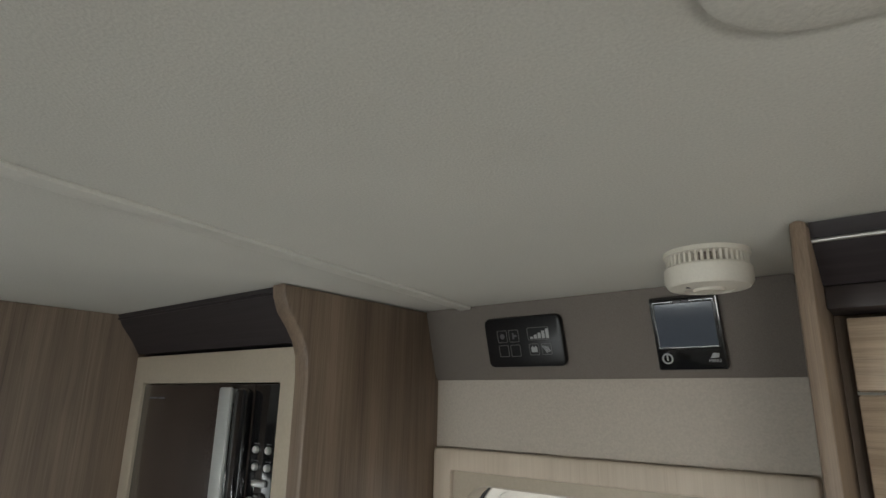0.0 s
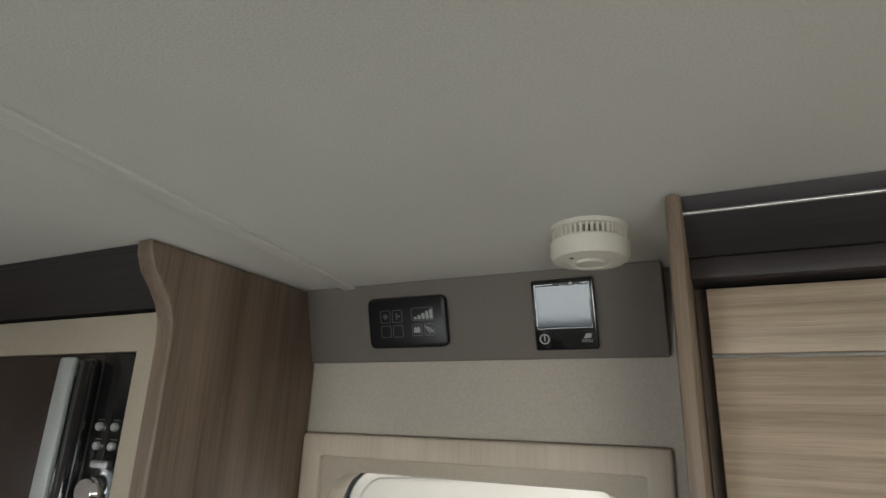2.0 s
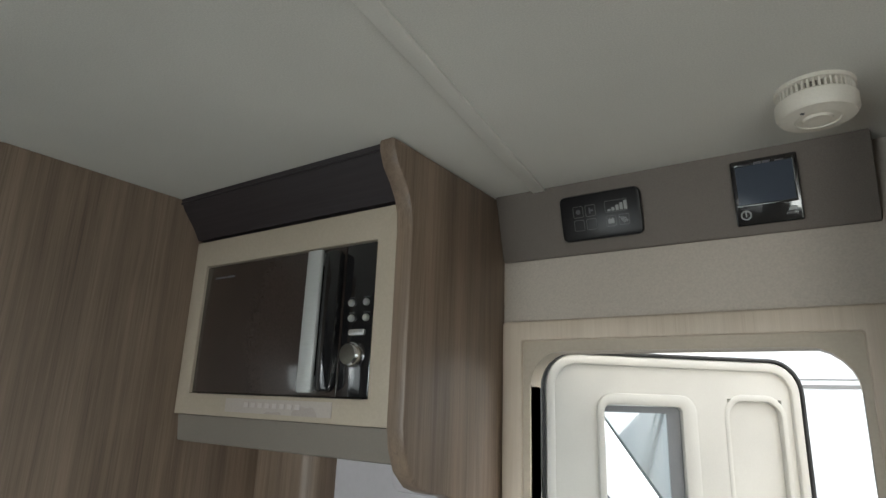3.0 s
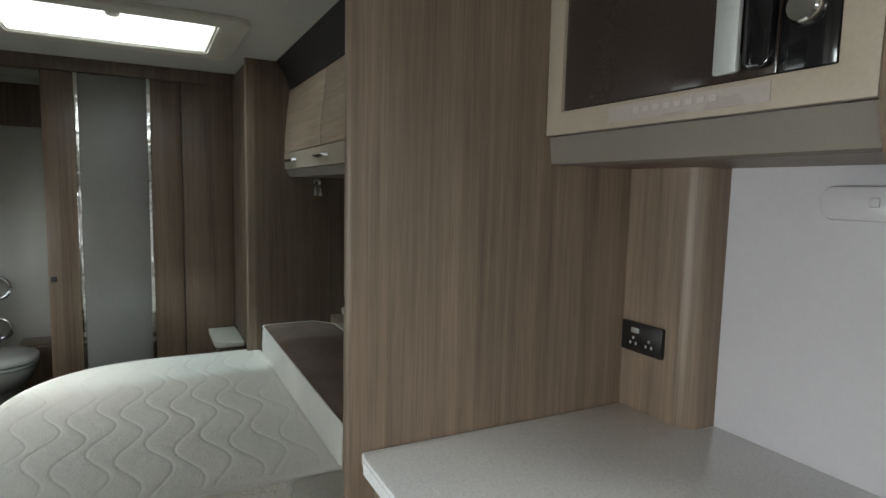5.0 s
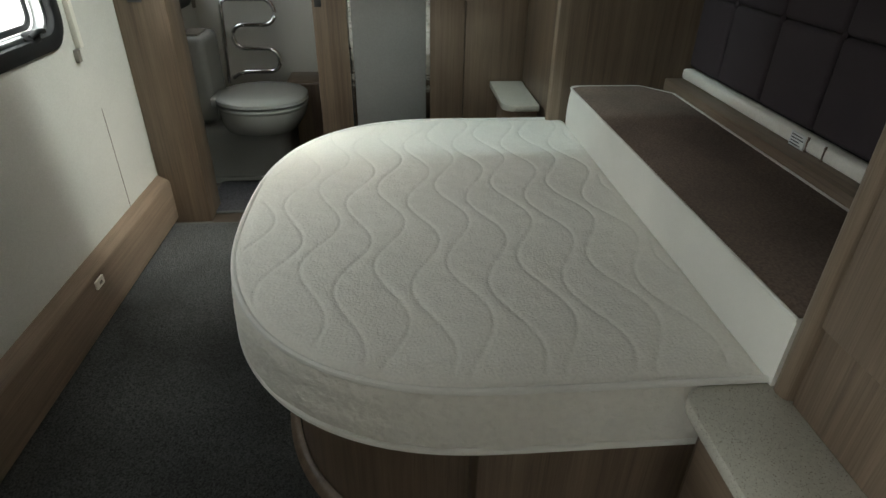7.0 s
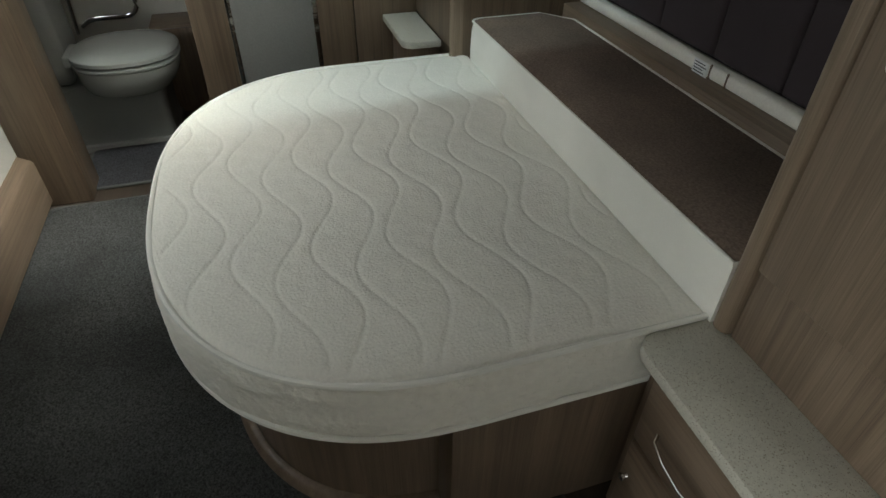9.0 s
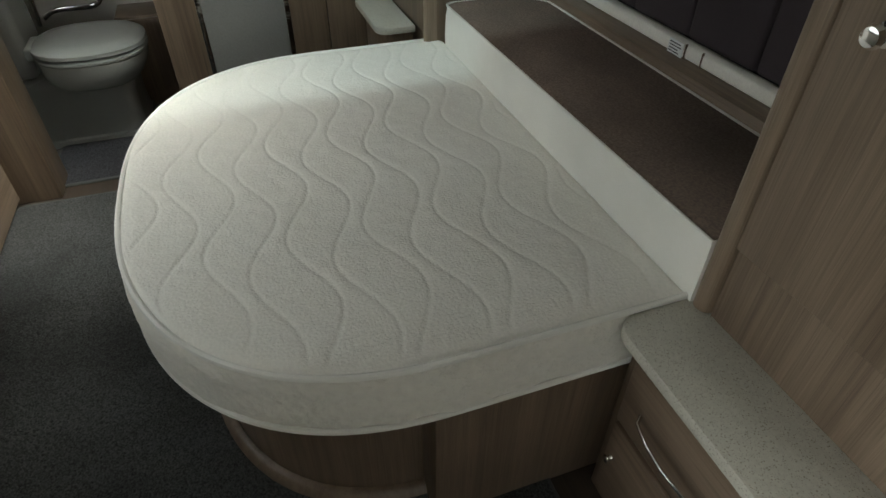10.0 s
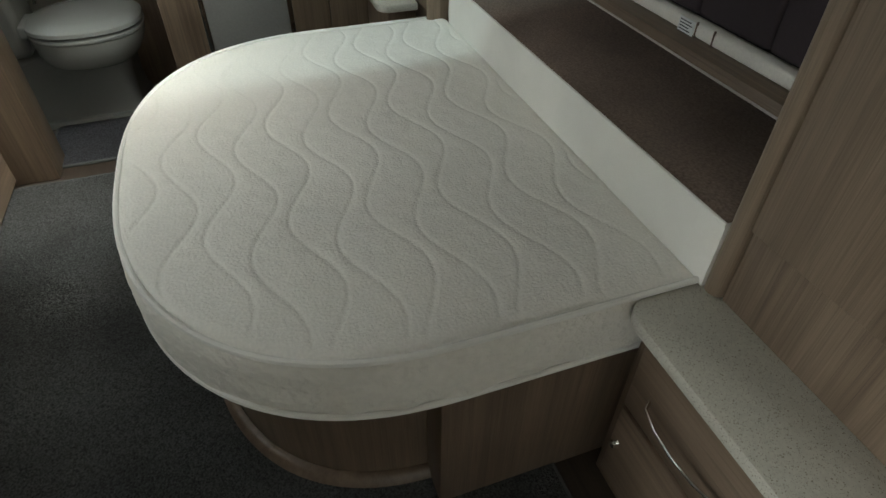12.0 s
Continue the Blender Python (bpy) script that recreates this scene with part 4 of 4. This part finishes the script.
        pts += [(x0 - g, 1.02, z), (x0 - g + 0.10, y1 + g, z)]
        return pts
    bm = bmesh.new()
    rings = [[bm.verts.new(p) for p in outline(g, z)] for g, z in ((-0.004, 0.405), (0, 0.42), (0.004, 0.50), (0.006, 0.58), (0.004, 0.64), (0.0, 0.671))]
    n = len(rings[0])
    for p, q in zip(rings, rings[1:]):
        for k in range(n):
            bm.faces.new((p[k], q[k], q[(k + 1) % n], p[(k + 1) % n]))
    bm.faces.new(rings[0])
    bmesh.ops.recalc_face_normals(bm, faces=bm.faces[:])
    part("border", bm, piping, m, "smooth white front", sharp=60)
    bm = bmesh.new()
    o = outline(0.0, 0.672)
    i1 = outline(-0.012, 0.679)
    r0, r1 = [bm.verts.new(p) for p in o], [bm.verts.new(p) for p in i1]
    for k in range(n):
        bm.faces.new((r0[k], r1[k], r1[(k + 1) % n], r0[(k + 1) % n]))
    bm.faces.new(r1)
    bmesh.ops.recalc_face_normals(bm, faces=bm.faces[:])
    part("top_cover", bm, brown_cover, m, "brown suede top", sharp=60)
    part("piping", tube(outline(0.001, 0.674), 0.0038, 8, closed=True), piping, m)


def headboard():
    x0, x1 = -2.841, -1.5085
    h = thing("headboard", (BX, 1.2, 0.42), "dark plum upholstered headboard above wood and cream rails", "headboard")
    part("wood_rail", box(x0, 1.112, 0.42, x1, 1.205, 0.702, 0.004), oak_flat, h)
    part("cream_rail", box(x0 + 0.001, 1.169, 0.702, x1, 1.215, 0.737, 0.010, 3), ivory, h, "padded cream rail")
    cuts = (x0 + 0.001, -2.64, -2.40, -2.16, -1.92, -1.68, x1 - 0.001)
    for a, b in zip(cuts, cuts[1:]):
        for lo, hi in ((0.7435, 0.972), (0.9725, 1.2375)):
            part("pad", box(a, 1.186, lo, b - 0.0005, 1.245, hi, 0.016, 4), plum_cloth, h)
    for x in cuts[1:-1]:
        part("button", lathe([(0, 0), (0.009, 0), (0.010, 0.004), (0.006, 0.008), (0, 0.009)], (x, 1.196, 0.972), "y", 14), plum_cloth, h, "cloth-covered button")
    part("back_board", box(x0, 1.245, 0.42, x1, 1.30, 1.238), plum_cloth, h)
    structure("wall_panel", box(x0, 1.205, 1.2385, x1, NORTH - 0.001, 1.403), wall_vinyl, "cream wall panel between headboard and locker", "wall panel")
    for x in (-2.128, -2.064):
        part("rail_seam", box(x - 0.0015, 1.1665, 0.692, x + 0.0015, 1.172, 0.7405), brown_cover, h)
    lb = thing("fabric_label", (-2.162, 1.167, 0.715), "small white printed care label on the rail", "label")
    part("label_paper", box(-2.192, 1.1655, 0.694, -2.134, 1.1675, 0.738), paper, lb)
    for k in range(5):
        part("label_line", box(-2.187, 1.1645, 0.700 + 0.0075 * k, -2.140 - 0.006 * (k % 3), 1.1656, 0.7025 + 0.0075 * k), ink_dark, lb)


def bed_locker():
    x0, x1 = -2.841, -1.5085
    l = thing("overhead_locker", (BX, NORTH, 1.43), "oak-foil overhead locker with cream rail above the bed", "locker")
    part("carcass", box(x0, 0.93, 1.404, x1, NORTH - 0.001, 1.949), dark_shaded_oak, l)
    part("cove", prism([(0.93, 1.949), (0.845, 1.949), (0.862, 1.925), (0.896, 1.87), (0.908, 1.82), (0.93, 1.82)], "x", x0, x1), dark_panel, l, "dark brown sloping cove")
    for a, b in ((x0 + 0.003, -2.185), (-2.179, x1 - 0.003)):
        part("locker_door", prism([(0.93, 1.815), (0.908, 1.815), (0.893, 1.70), (0.884, 1.60), (0.882, 1.518), (0.93, 1.518)], "x", a, b, 0.002), oak_across, l, "oak-foil flap with level grain")
    part("front_rail", prism([(0.93, 1.514), (0.881, 1.514), (0.884, 1.440), (0.93, 1.440)], "x", x0, x1), cream, l, "cream rail with handles")
    part("valance", prism([(0.93, 1.436), (0.890, 1.436), (0.905, 1.404), (0.93, 1.403)], "x", x0, x1), greige, l)
    for x in (-2.665, -2.15):
        part("handle", tube([(x - 0.085, 0.883, 1.477), (x - 0.07, 0.866, 1.477), (x, 0.862, 1.474), (x + 0.07, 0.866, 1.477), (x + 0.085, 0.883, 1.477)], 0.007), chrome, l, "chrome bow handle")
    s = thing("reading_lamp", (-2.842, 1.04, 1.365), "small chrome reading lamp on the wardrobe side", "lamp")
    part("wall_plate", lathe([(0, 0), (0.022, 0), (0.020, 0.008), (0, 0.009)], (-2.846, 1.04, 1.38), "x", 20), chrome, s)
    part("arm", tube([(-2.84, 1.04, 1.38), (-2.81, 1.035, 1.378), (-2.795, 1.03, 1.365)], 0.006), chrome, s)
    part("shade", lathe([(0, 0.012), (0.014, 0.010), (0.021, -0.01), (0.025, -0.045), (0.023, -0.046), (0.018, -0.01), (0, -0.005)], (-2.793, 1.03, 1.36), "z", 20), chrome, s)


bed()
mattress()
bolster()
headboard()
bed_locker()

# ---- windows and blinds ----


def caravan_window(name, hole, label):
    x0, z0, x1, z1 = hole
    cx, cz, w, h = (x0 + x1) / 2, (z0 + z1) / 2, x1 - x0, z1 - z0
    win = thing(name, (cx, SOUTH, z0), label, "window")
    win["kind"] = "structure"
    part("window_frame", ring(rr(cx, cz, w + 0.055, h + 0.055, 0.085), rr(cx, cz, w - 0.035, h - 0.035, 0.055), "y", SOUTH - 0.052, SOUTH + 0.010, 0.005), black_rubber, win, "black rubber frame")
    part("inner_bead", ring(rr(cx, cz, w - 0.036, h - 0.036, 0.054), rr(cx, cz, w - 0.058, h - 0.058, 0.045), "y", SOUTH - 0.045, SOUTH - 0.012, 0.003), silver, win, "bright metal bead")
    part("pane_edge", ring(rr(cx, cz, w - 0.059, h - 0.059, 0.044), rr(cx, cz, w - 0.092, h - 0.092, 0.03), "y", SOUTH - 0.056, SOUTH - 0.050, 0.001), black_rubber, win, "black printed pane border")
    p = part("pane", prism(rr(cx, cz, w + 0.03, h + 0.03, 0.07), "y", SOUTH - 0.064, SOUTH - 0.058), acrylic, win, "clear acrylic pane")
    p.visible_shadow = False
    for zz in (cz - 0.12, cz + 0.2):
        for xx in (x0 + 0.02,):
            lt = part("latch", join(box(xx - 0.012, SOUTH - 0.02, zz - 0.02, xx + 0.022, SOUTH + 0.012, zz + 0.02, 0.005), tube([(xx + 0.005, SOUTH + 0.01, zz), (xx + 0.012, SOUTH + 0.02, zz - 0.03), (xx + 0.01, SOUTH + 0.012, zz - 0.07)], 0.007)), black_rubber, win, "black window latch")
    for xx in (x0 + 0.14, x1 - 0.14):
        part("latch", join(box(xx - 0.022, SOUTH - 0.02, z0 + 0.008, xx + 0.022, SOUTH + 0.012, z0 + 0.04, 0.005), tube([(xx - 0.04, SOUTH + 0.012, z0 + 0.035), (xx, SOUTH + 0.02, z0 + 0.04), (xx + 0.03, SOUTH + 0.01, z0 + 0.03)], 0.007)), black_rubber, win, "black window latch")
    return win


caravan_window("window_1", WIN_A, "top-hung caravan window with black frame beside the bed")
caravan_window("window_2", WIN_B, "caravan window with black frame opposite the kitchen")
caravan_window("window_5", WIN_D, "unseen lounge window with black frame, added for light")
caravan_window("window_3", WIN_C, "small bathroom window with black frame")


def roman_blind(x0, x1, zb, zt, label):
    b = thing("roman_blind", ((x0 + x1) / 2, SOUTH, zb), label, "blind")
    part("head_rail", box(x0, SOUTH + 0.001, zt - 0.03, x1, SOUTH + 0.05, zt, 0.004), dark_shaded_oak, b)
    n = 4
    step = (zt - zb) / n
    for k in range(n):
        z = zb + k * step
        d = 0.075 - 0.010 * k
        pts = [(SOUTH + 0.002, z + step + 0.012), (SOUTH + d - 0.02, z + step + 0.014), (SOUTH + d, z + 0.5 * step), (SOUTH + d + 0.006, z + 0.014), (SOUTH + d - 0.006, z), (SOUTH + 0.03, z + 0.006), (SOUTH + 0.002, z + 0.02)]
        part("fold", prism(pts, "x", x0 + 0.004 * (k % 2), x1 - 0.004 * (k % 2), 0.004), blind_cloth, b)


roman_blind(-2.96, -1.52, 1.285, 1.52, "dark brown pleated Roman blind drawn up over the window")
roman_blind(-4.09, -3.36, 1.29, 1.72, "dark brown bathroom blind drawn up over the window")
for xx, zz, nm in ((-2.835, 0.81, "cream blind side track beside the bed window"), (-4.08, 0.79, "pale blind side track beside the bathroom window")):
    tr = thing("blind_track", (xx, SOUTH, zz), nm, "blind track")
    part("rail", box(xx - 0.012, SOUTH, zz, xx + 0.012, SOUTH + 0.018, 1.30, 0.003), white_plastic, tr)
    part("end_clip", box(xx + 0.012, SOUTH, zz - 0.04, xx + 0.034, SOUTH + 0.014, zz - 0.002, 0.003), greige, tr)
sk = thing("skirting_socket", (-2.44, -0.80, 0.17), "small pale socket on the skirting", "socket")
part("plate", box(-2.475, -0.8005, 0.155, -2.425, -0.792, 0.185, 0.003), white_plastic, sk)
part("slot", box(-2.458, -0.793, 0.165, -2.442, -0.7905, 0.175), greige, sk)

# unseen front window pane behind the walker, added to let light in
fw = thing("window_4", (FRONT, 0.25, 0.9), "wide unseen front caravan window, added for light", "window")
fw["kind"] = "structure"
part("window_frame", ring(rr(0.25, 1.225, 1.75, 0.70, 0.09), rr(0.25, 1.225, 1.66, 0.61, 0.06), "x", FRONT - 0.01, FRONT + 0.05), black_rubber, fw)
fp = part("pane", prism(rr(0.25, 1.225, 1.70, 0.65, 0.07), "x", FRONT + 0.052, FRONT + 0.056), acrylic, fw)
fp.visible_shadow = False

# ---- roof light above the bed ----


def rooflight():
    x0, y0, x1, y1 = ROOF
    cx, cy, w, h = (x0 + x1) / 2, (y0 + y1) / 2, x1 - x0, y1 - y0
    r = thing("rooflight", (cx, cy, CEIL), "rectangular rooflight with pale moulded frame above the bed", "rooflight")
    part("inner_frame", ring(rr(cx, cy, w + 0.19, h + 0.20, 0.05), rr(cx, cy, w - 0.004, h - 0.004, 0.02), "z", CEIL - 0.022, CEIL + 0.0005, 0.006), white_plastic, r)
    part("shaft", ring(rr(cx, cy, w - 0.004, h - 0.004, 0.02), rr(cx, cy, w - 0.018, h - 0.018, 0.016), "z", CEIL - 0.012, CEIL + 0.09), white_plastic, r)
    p = part("dome", prism(rr(cx, cy, w + 0.02, h + 0.02, 0.03), "z", CEIL + 0.092, CEIL + 0.097), acrylic, r, "clear acrylic dome")
    p.visible_shadow = False
    part("handle", lathe([(0, 0), (0.022, 0), (0.024, -0.010), (0.018, -0.018), (0, -0.020)], (x1 - 0.035, cy + 0.02, CEIL - 0.005), "z", 18), white_plastic, r, "round pale latch")
    part("handle_bar", box(x1 - 0.05, cy - 0.02, CEIL - 0.004, x1 - 0.005, cy + 0.06, CEIL + 0.006, 0.003), white_plastic, r)


rooflight()

v = thing("ceiling_vent", (0.75, 0.44, CEIL), "low pale ceiling vent frame with rounded corners", "ceiling vent")
part("vent_frame", ring(rr(0.76, 0.477, 0.66, 0.44, 0.06), rr(0.76, 0.477, 0.56, 0.34, 0.03), "z", CEIL - 0.008, CEIL + 0.0005, 0.0035), ceiling_vinyl, v)
part("vent_blind", prism(rr(0.76, 0.477, 0.57, 0.35, 0.03), "z", CEIL - 0.002, CEIL + 0.0005), wall_vinyl, v, "closed cream blind")

# ---- bathroom ----


def toilet():
    cy, cx = -0.455, -3.575
    t = thing("toilet", (cx, cy, 0), "white caravan toilet, colour dimmed to grey, with closed lid and flush column", "toilet")

    def loft(rows_):
        bm = bmesh.new()
        rs = []
        for z, a, b, dy in rows_:
            rs.append([bm.verts.new((cx + a * math.copysign(abs(math.cos(k * math.tau / 40)) ** 0.8, math.cos(k * math.tau / 40)), cy + dy + b * math.copysign(abs(math.sin(k * math.tau / 40)) ** 0.9, math.sin(k * math.tau / 40)), z)) for k in range(40)])
        for p, q in zip(rs, rs[1:]):
            for k in range(40):
                bm.faces.new((p[k], q[k], q[(k + 1) % 40], p[(k + 1) % 40]))
        bm.faces.new(rs[0][::-1])
        bm.faces.new(rs[-1])
        bmesh.ops.recalc_face_normals(bm, faces=bm.faces[:])
        return bm

    part("bowl", loft(((0.285, 0.120, 0.140, -0.02), (0.296, 0.138, 0.158, -0.018), (0.32, 0.160, 0.176, -0.012), (0.35, 0.176, 0.190, -0.006), (0.38, 0.186, 0.197, 0.0), (0.404, 0.190, 0.200, 0.0))), dimmed_ceramic, t, "rounded bowl under the seat")
    ped = []
    for z, front, side in ((0.0, -3.578, -0.352), (0.028, -3.578, -0.352), (0.034, -3.588, -0.360), (0.10, -3.592, -0.366), (0.20, -3.588, -0.362), (0.255, -3.580, -0.352), (0.282, -3.592, -0.362), (0.297, -3.62, -0.39)):
        r = 0.05
        ped.append([(-3.93, SOUTH + 0.001, z), (front, SOUTH + 0.001, z)] + [(front - r + r * math.cos(radians(k)), side - r + r * math.sin(radians(k)), z) for k in range(0, 91, 15)] + [(-3.93, side, z)])
    bm = bmesh.new()
    rows = [[bm.verts.new(p) for p in row] for row in ped]
    for p, q in zip(rows, rows[1:]):
        for k in range(len(p)):
            bm.faces.new((p[k], q[k], q[(k + 1) % len(p)], p[(k + 1) % len(p)]))
    bm.faces.new(rows[0][::-1])
    bm.faces.new(rows[-1])
    bmesh.ops.recalc_face_normals(bm, faces=bm.faces[:])
    part("pedestal", bm, dimmed_ceramic, t, "wide moulded pedestal down to the floor", sharp=50)
    part("seat", loft(((0.405, 0.190, 0.199, 0.0), (0.412, 0.196, 0.205, 0.0), (0.420, 0.196, 0.205, 0.0), (0.424, 0.190, 0.199, 0.0))), dimmed_ceramic, t)
    part("lid", loft(((0.427, 0.187, 0.196, 0.0), (0.434, 0.197, 0.206, 0.0), (0.448, 0.196, 0.204, 0.0), (0.458, 0.182, 0.190, 0.0), (0.465, 0.13, 0.14, 0.0), (0.467, 0.05, 0.06, 0.0))), dimmed_ceramic, t, "slightly domed closed lid")
    part("lid_hinge", box(cx - 0.09, cy - 0.225, 0.405, cx + 0.07, cy - 0.175, 0.452, 0.012, 3), dimmed_ceramic, t)
    part("flush_column", box(-3.86, SOUTH + 0.001, 0.296, -3.60, -0.69, 0.690, 0.03, 4), dimmed_ceramic, t)
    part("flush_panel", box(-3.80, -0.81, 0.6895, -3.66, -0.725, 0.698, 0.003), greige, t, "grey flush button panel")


toilet()


def towel_rail():
    x = REAR + 0.055
    r = thing("towel_radiator", (REAR, -0.58, 0.39), "chrome serpentine towel rail on the rear wall", "towel rail")
    pts = [(-0.727, 0.375), (-0.715, 0.55), (-0.706, 0.755)] + [(-0.670 - 0.036 * math.cos(radians(a)), 0.759 + 0.036 * math.sin(radians(a))) for a in range(15, 91, 15)]
    for zc, side, z0, z1 in ((0.735, 1, 0.795, 0.672), (0.613, -1, 0.672, 0.555), (0.495, 1, 0.555, 0.436)):
        rad = (z0 - z1) / 2
        yc = -0.50 if side > 0 else -0.612
        for k in range(9):
            a = radians(90 - 180 * k / 8)
            pts.append((yc + side * rad * 0.95 * math.cos(a), (z0 + z1) / 2 + rad * math.sin(a)))
    pts += [(-0.62, 0.436), (-0.66, 0.430), (-0.70, 0.405)]
    part("pipe", tube([(x, a, b) for a, b in pts], 0.0125, 10), chrome, r)
    part("air_valve", join(tube([(x, -0.665, 0.795), (x, -0.665, 0.83)], 0.006), lathe([(0, 0), (0.009, 0), (0.009, 0.012), (0, 0.014)], (x, -0.665, 0.828), "z", 12)), chrome, r)
    for a, b in ((-0.71, 0.62), (-0.53, 0.795), (-0.53, 0.436)):
        part("bracket", tube([(REAR, a, b), (x, a, b)], 0.006), chrome, r)


towel_rail()
structure("bathroom_pelmet", box(REAR + 0.001, SOUTH + 0.001, 1.668, REAR + 0.03, 0.3, 1.91, 0.003), dark_shaded_oak, "dark wood board high on the bathroom rear wall", "trim")
structure("bathroom_side_wall", box(REAR, -0.06, 0, PX - 0.08, -0.03, CEIL), dark_shaded_oak, "dark wood bathroom side wall", "wall")
# low dark wood panel; the block also stands in for shade beside the toilet
bc = thing("bathroom_dark_block", (-3.95, -0.2, 0), "low dark wood panel block beside the toilet, partly standing for shade", "cabinet")
part("body", box(REAR + 0.001, -0.40, 0.0, -3.90, -0.062, 0.42, 0.004), dark_shaded_oak, bc)
part("door", box(-3.899, -0.392, 0.03, -3.882, -0.07, 0.41, 0.003), dark_shaded_oak, bc)

# ---- carpets ----


def rug(name, x0, y0, x1, y1, r, label, zt=0.011, pile=carpet_pile):
    g = thing(name, ((x0 + x1) / 2, (y0 + y1) / 2, 0), label, "carpet")
    pts = rr((x0 + x1) / 2, (y0 + y1) / 2, x1 - x0, y1 - y0, r)
    part("carpet_top", prism(rr((x0 + x1) / 2, (y0 + y1) / 2, x1 - x0 - 0.008, y1 - y0 - 0.008, r), "z", 0.0005, zt), pile, g)
    part("binding", tube([(a, b, zt * 0.55) for a, b in pts], zt * 0.55, 6, closed=True), carpet_edge, g, "stitched edge binding")


rug("carpet", -3.135, -0.822, 1.9, 0.56, 0.04, "dark grey-green loose carpet with bound edge")
rug("bath_mat", -3.575, -0.715, -3.245, -0.26, 0.03, "small bathroom carpet piece, pile dimmed to purple-grey", 0.012, dimmed_mat_pile)

# ---- outside ----
structure("ground", box(-60, -60, -0.75, 60, 60, -0.65), asphalt, "grey asphalt yard reaching the distance", "ground")


def van(at, turn, label):
    """White panel van; built facing +x with its near flank at y = 0."""
    m = Matrix.Translation(at) @ Matrix.Rotation(radians(turn), 4, "Z")
    g = thing("van", at, label, "van", "vehicles parked outside")

    def add(nm, bm, mat, parent=None, lb=""):
        bm.transform(m)
        return part(nm, bm, mat, parent or g, lb)

    body = [(-5.0, 0.30), (-5.0, 2.45), (-4.9, 2.55), (-1.75, 2.55), (-1.35, 2.42), (-0.62, 1.42), (-0.10, 1.20), (0.02, 1.0), (0.05, 0.45), (-0.05, 0.30)]
    b = add("body", prism(body, "y", -1.95, 0.0, 0.07), van_paint)
    add("windscreen", prism([(-1.33, 2.30), (-1.27, 2.33), (-0.64, 1.48), (-0.70, 1.45)], "y", -1.80, -0.15), van_glass, b)
    for y0, y1 in ((-0.004, 0.006), (-1.956, -1.946)):
        add("side_window", prism([(-2.25, 1.42), (-2.25, 2.16), (-1.56, 2.16), (-1.05, 1.42)], "y", y0, y1), van_glass, b)
        add("quarter_light", prism([(-0.98, 1.42), (-1.30, 1.90), (-1.24, 1.92), (-0.84, 1.44)], "y", y0, y1), van_glass, b)
    for y0, y1 in ((0.02, 0.22), (-2.17, -1.97)):
        add("mirror", box(-1.12, y0, 1.27, -0.98, y1, 1.56, 0.03), black_rubber, b, "black door mirror")
    for x in (-0.95, -4.1):
        for y, way in ((-0.22, "-y"), (-1.73, "y")):
            w = add("wheel", lathe([(0, 0), (0.33, 0), (0.36, 0.04), (0.36, 0.18), (0.33, 0.225), (0.22, 0.225), (0.2, 0.20), (0, 0.20)], (x, y, 0.36), way, 30), tyre)
            add("rim", lathe([(0.0, 0.19), (0.20, 0.20), (0.215, 0.222), (0.20, 0.228), (0.06, 0.215), (0, 0.215)], (x, y, 0.36), way, 24), silver, w)
            s = 0.003 if way == "-y" else -1.953
            add("wheel_arch", prism([(x + 0.43 * math.cos(a), 0.30 + max(0, 0.48 * math.sin(a))) for a in np.linspace(0, math.pi, 14)], "y", s - 0.006, s + 0.006), black_rubber, b)
    add("bumper", box(-0.12, -1.93, 0.28, 0.12, -0.02, 0.62, 0.05), black_rubber, b, "grey plastic bumper")
    for y in (-1.80, -0.40):
        add("headlight", box(-0.16, y, 0.86, 0.055, y + 0.26, 1.10, 0.03), silver, b, "clear headlight")
    add("side_strip", box(-4.9, -0.002, 0.72, -1.2, 0.015, 0.82, 0.005), black_rubber, b)
    return g


van((-5.62, -3.0, -0.65), 0, "white panel van parked beside the caravan")
van((0.2, 5.55, -0.65), 0, "white panel van parked in front of the entrance")
tc = thing("touring_caravan", (2.0, 7.0, -0.65), "white touring caravan parked across from the entrance", "caravan", "vehicles parked outside")
part("body", prism([(-1.0, -0.35), (-1.15, 0.8), (-0.9, 1.9), (-0.4, 2.15), (5.2, 2.15), (5.6, 1.7), (5.65, 0.0), (5.5, -0.35)], "y", 6.3, 8.4, 0.06), van_paint, tc)
part("trim_line", join(box(-0.85, 6.285, 1.72, 5.5, 6.302, 1.75), box(-0.8, 6.287, 1.79, 5.4, 6.302, 1.80)), grey_panel, tc, "grey trim line")
part("window", prism(rr(2.6, 1.15, 1.6, 0.45, 0.08), "y", 6.28, 6.302), van_glass, tc)
for wy, way in ((6.55, "y"), (8.15, "-y")):
    wh = part("wheel", lathe([(0, 0), (0.30, 0), (0.32, 0.03), (0.32, 0.15), (0.30, 0.185), (0.20, 0.185), (0.18, 0.16), (0, 0.16)], (2.3, wy, -0.33), way, 28), tyre, tc)
    part("rim", lathe([(0, 0.155), (0.18, 0.16), (0.195, 0.182), (0.18, 0.188), (0.05, 0.175), (0, 0.175)], (2.3, wy, -0.33), way, 24), silver, wh)
for lx in (-0.6, 5.1):
    for ly in (6.6, 8.1):
        part("corner_steady", box(lx - 0.03, ly - 0.03, -0.65, lx + 0.03, ly + 0.03, -0.34, 0.006), silver, tc)
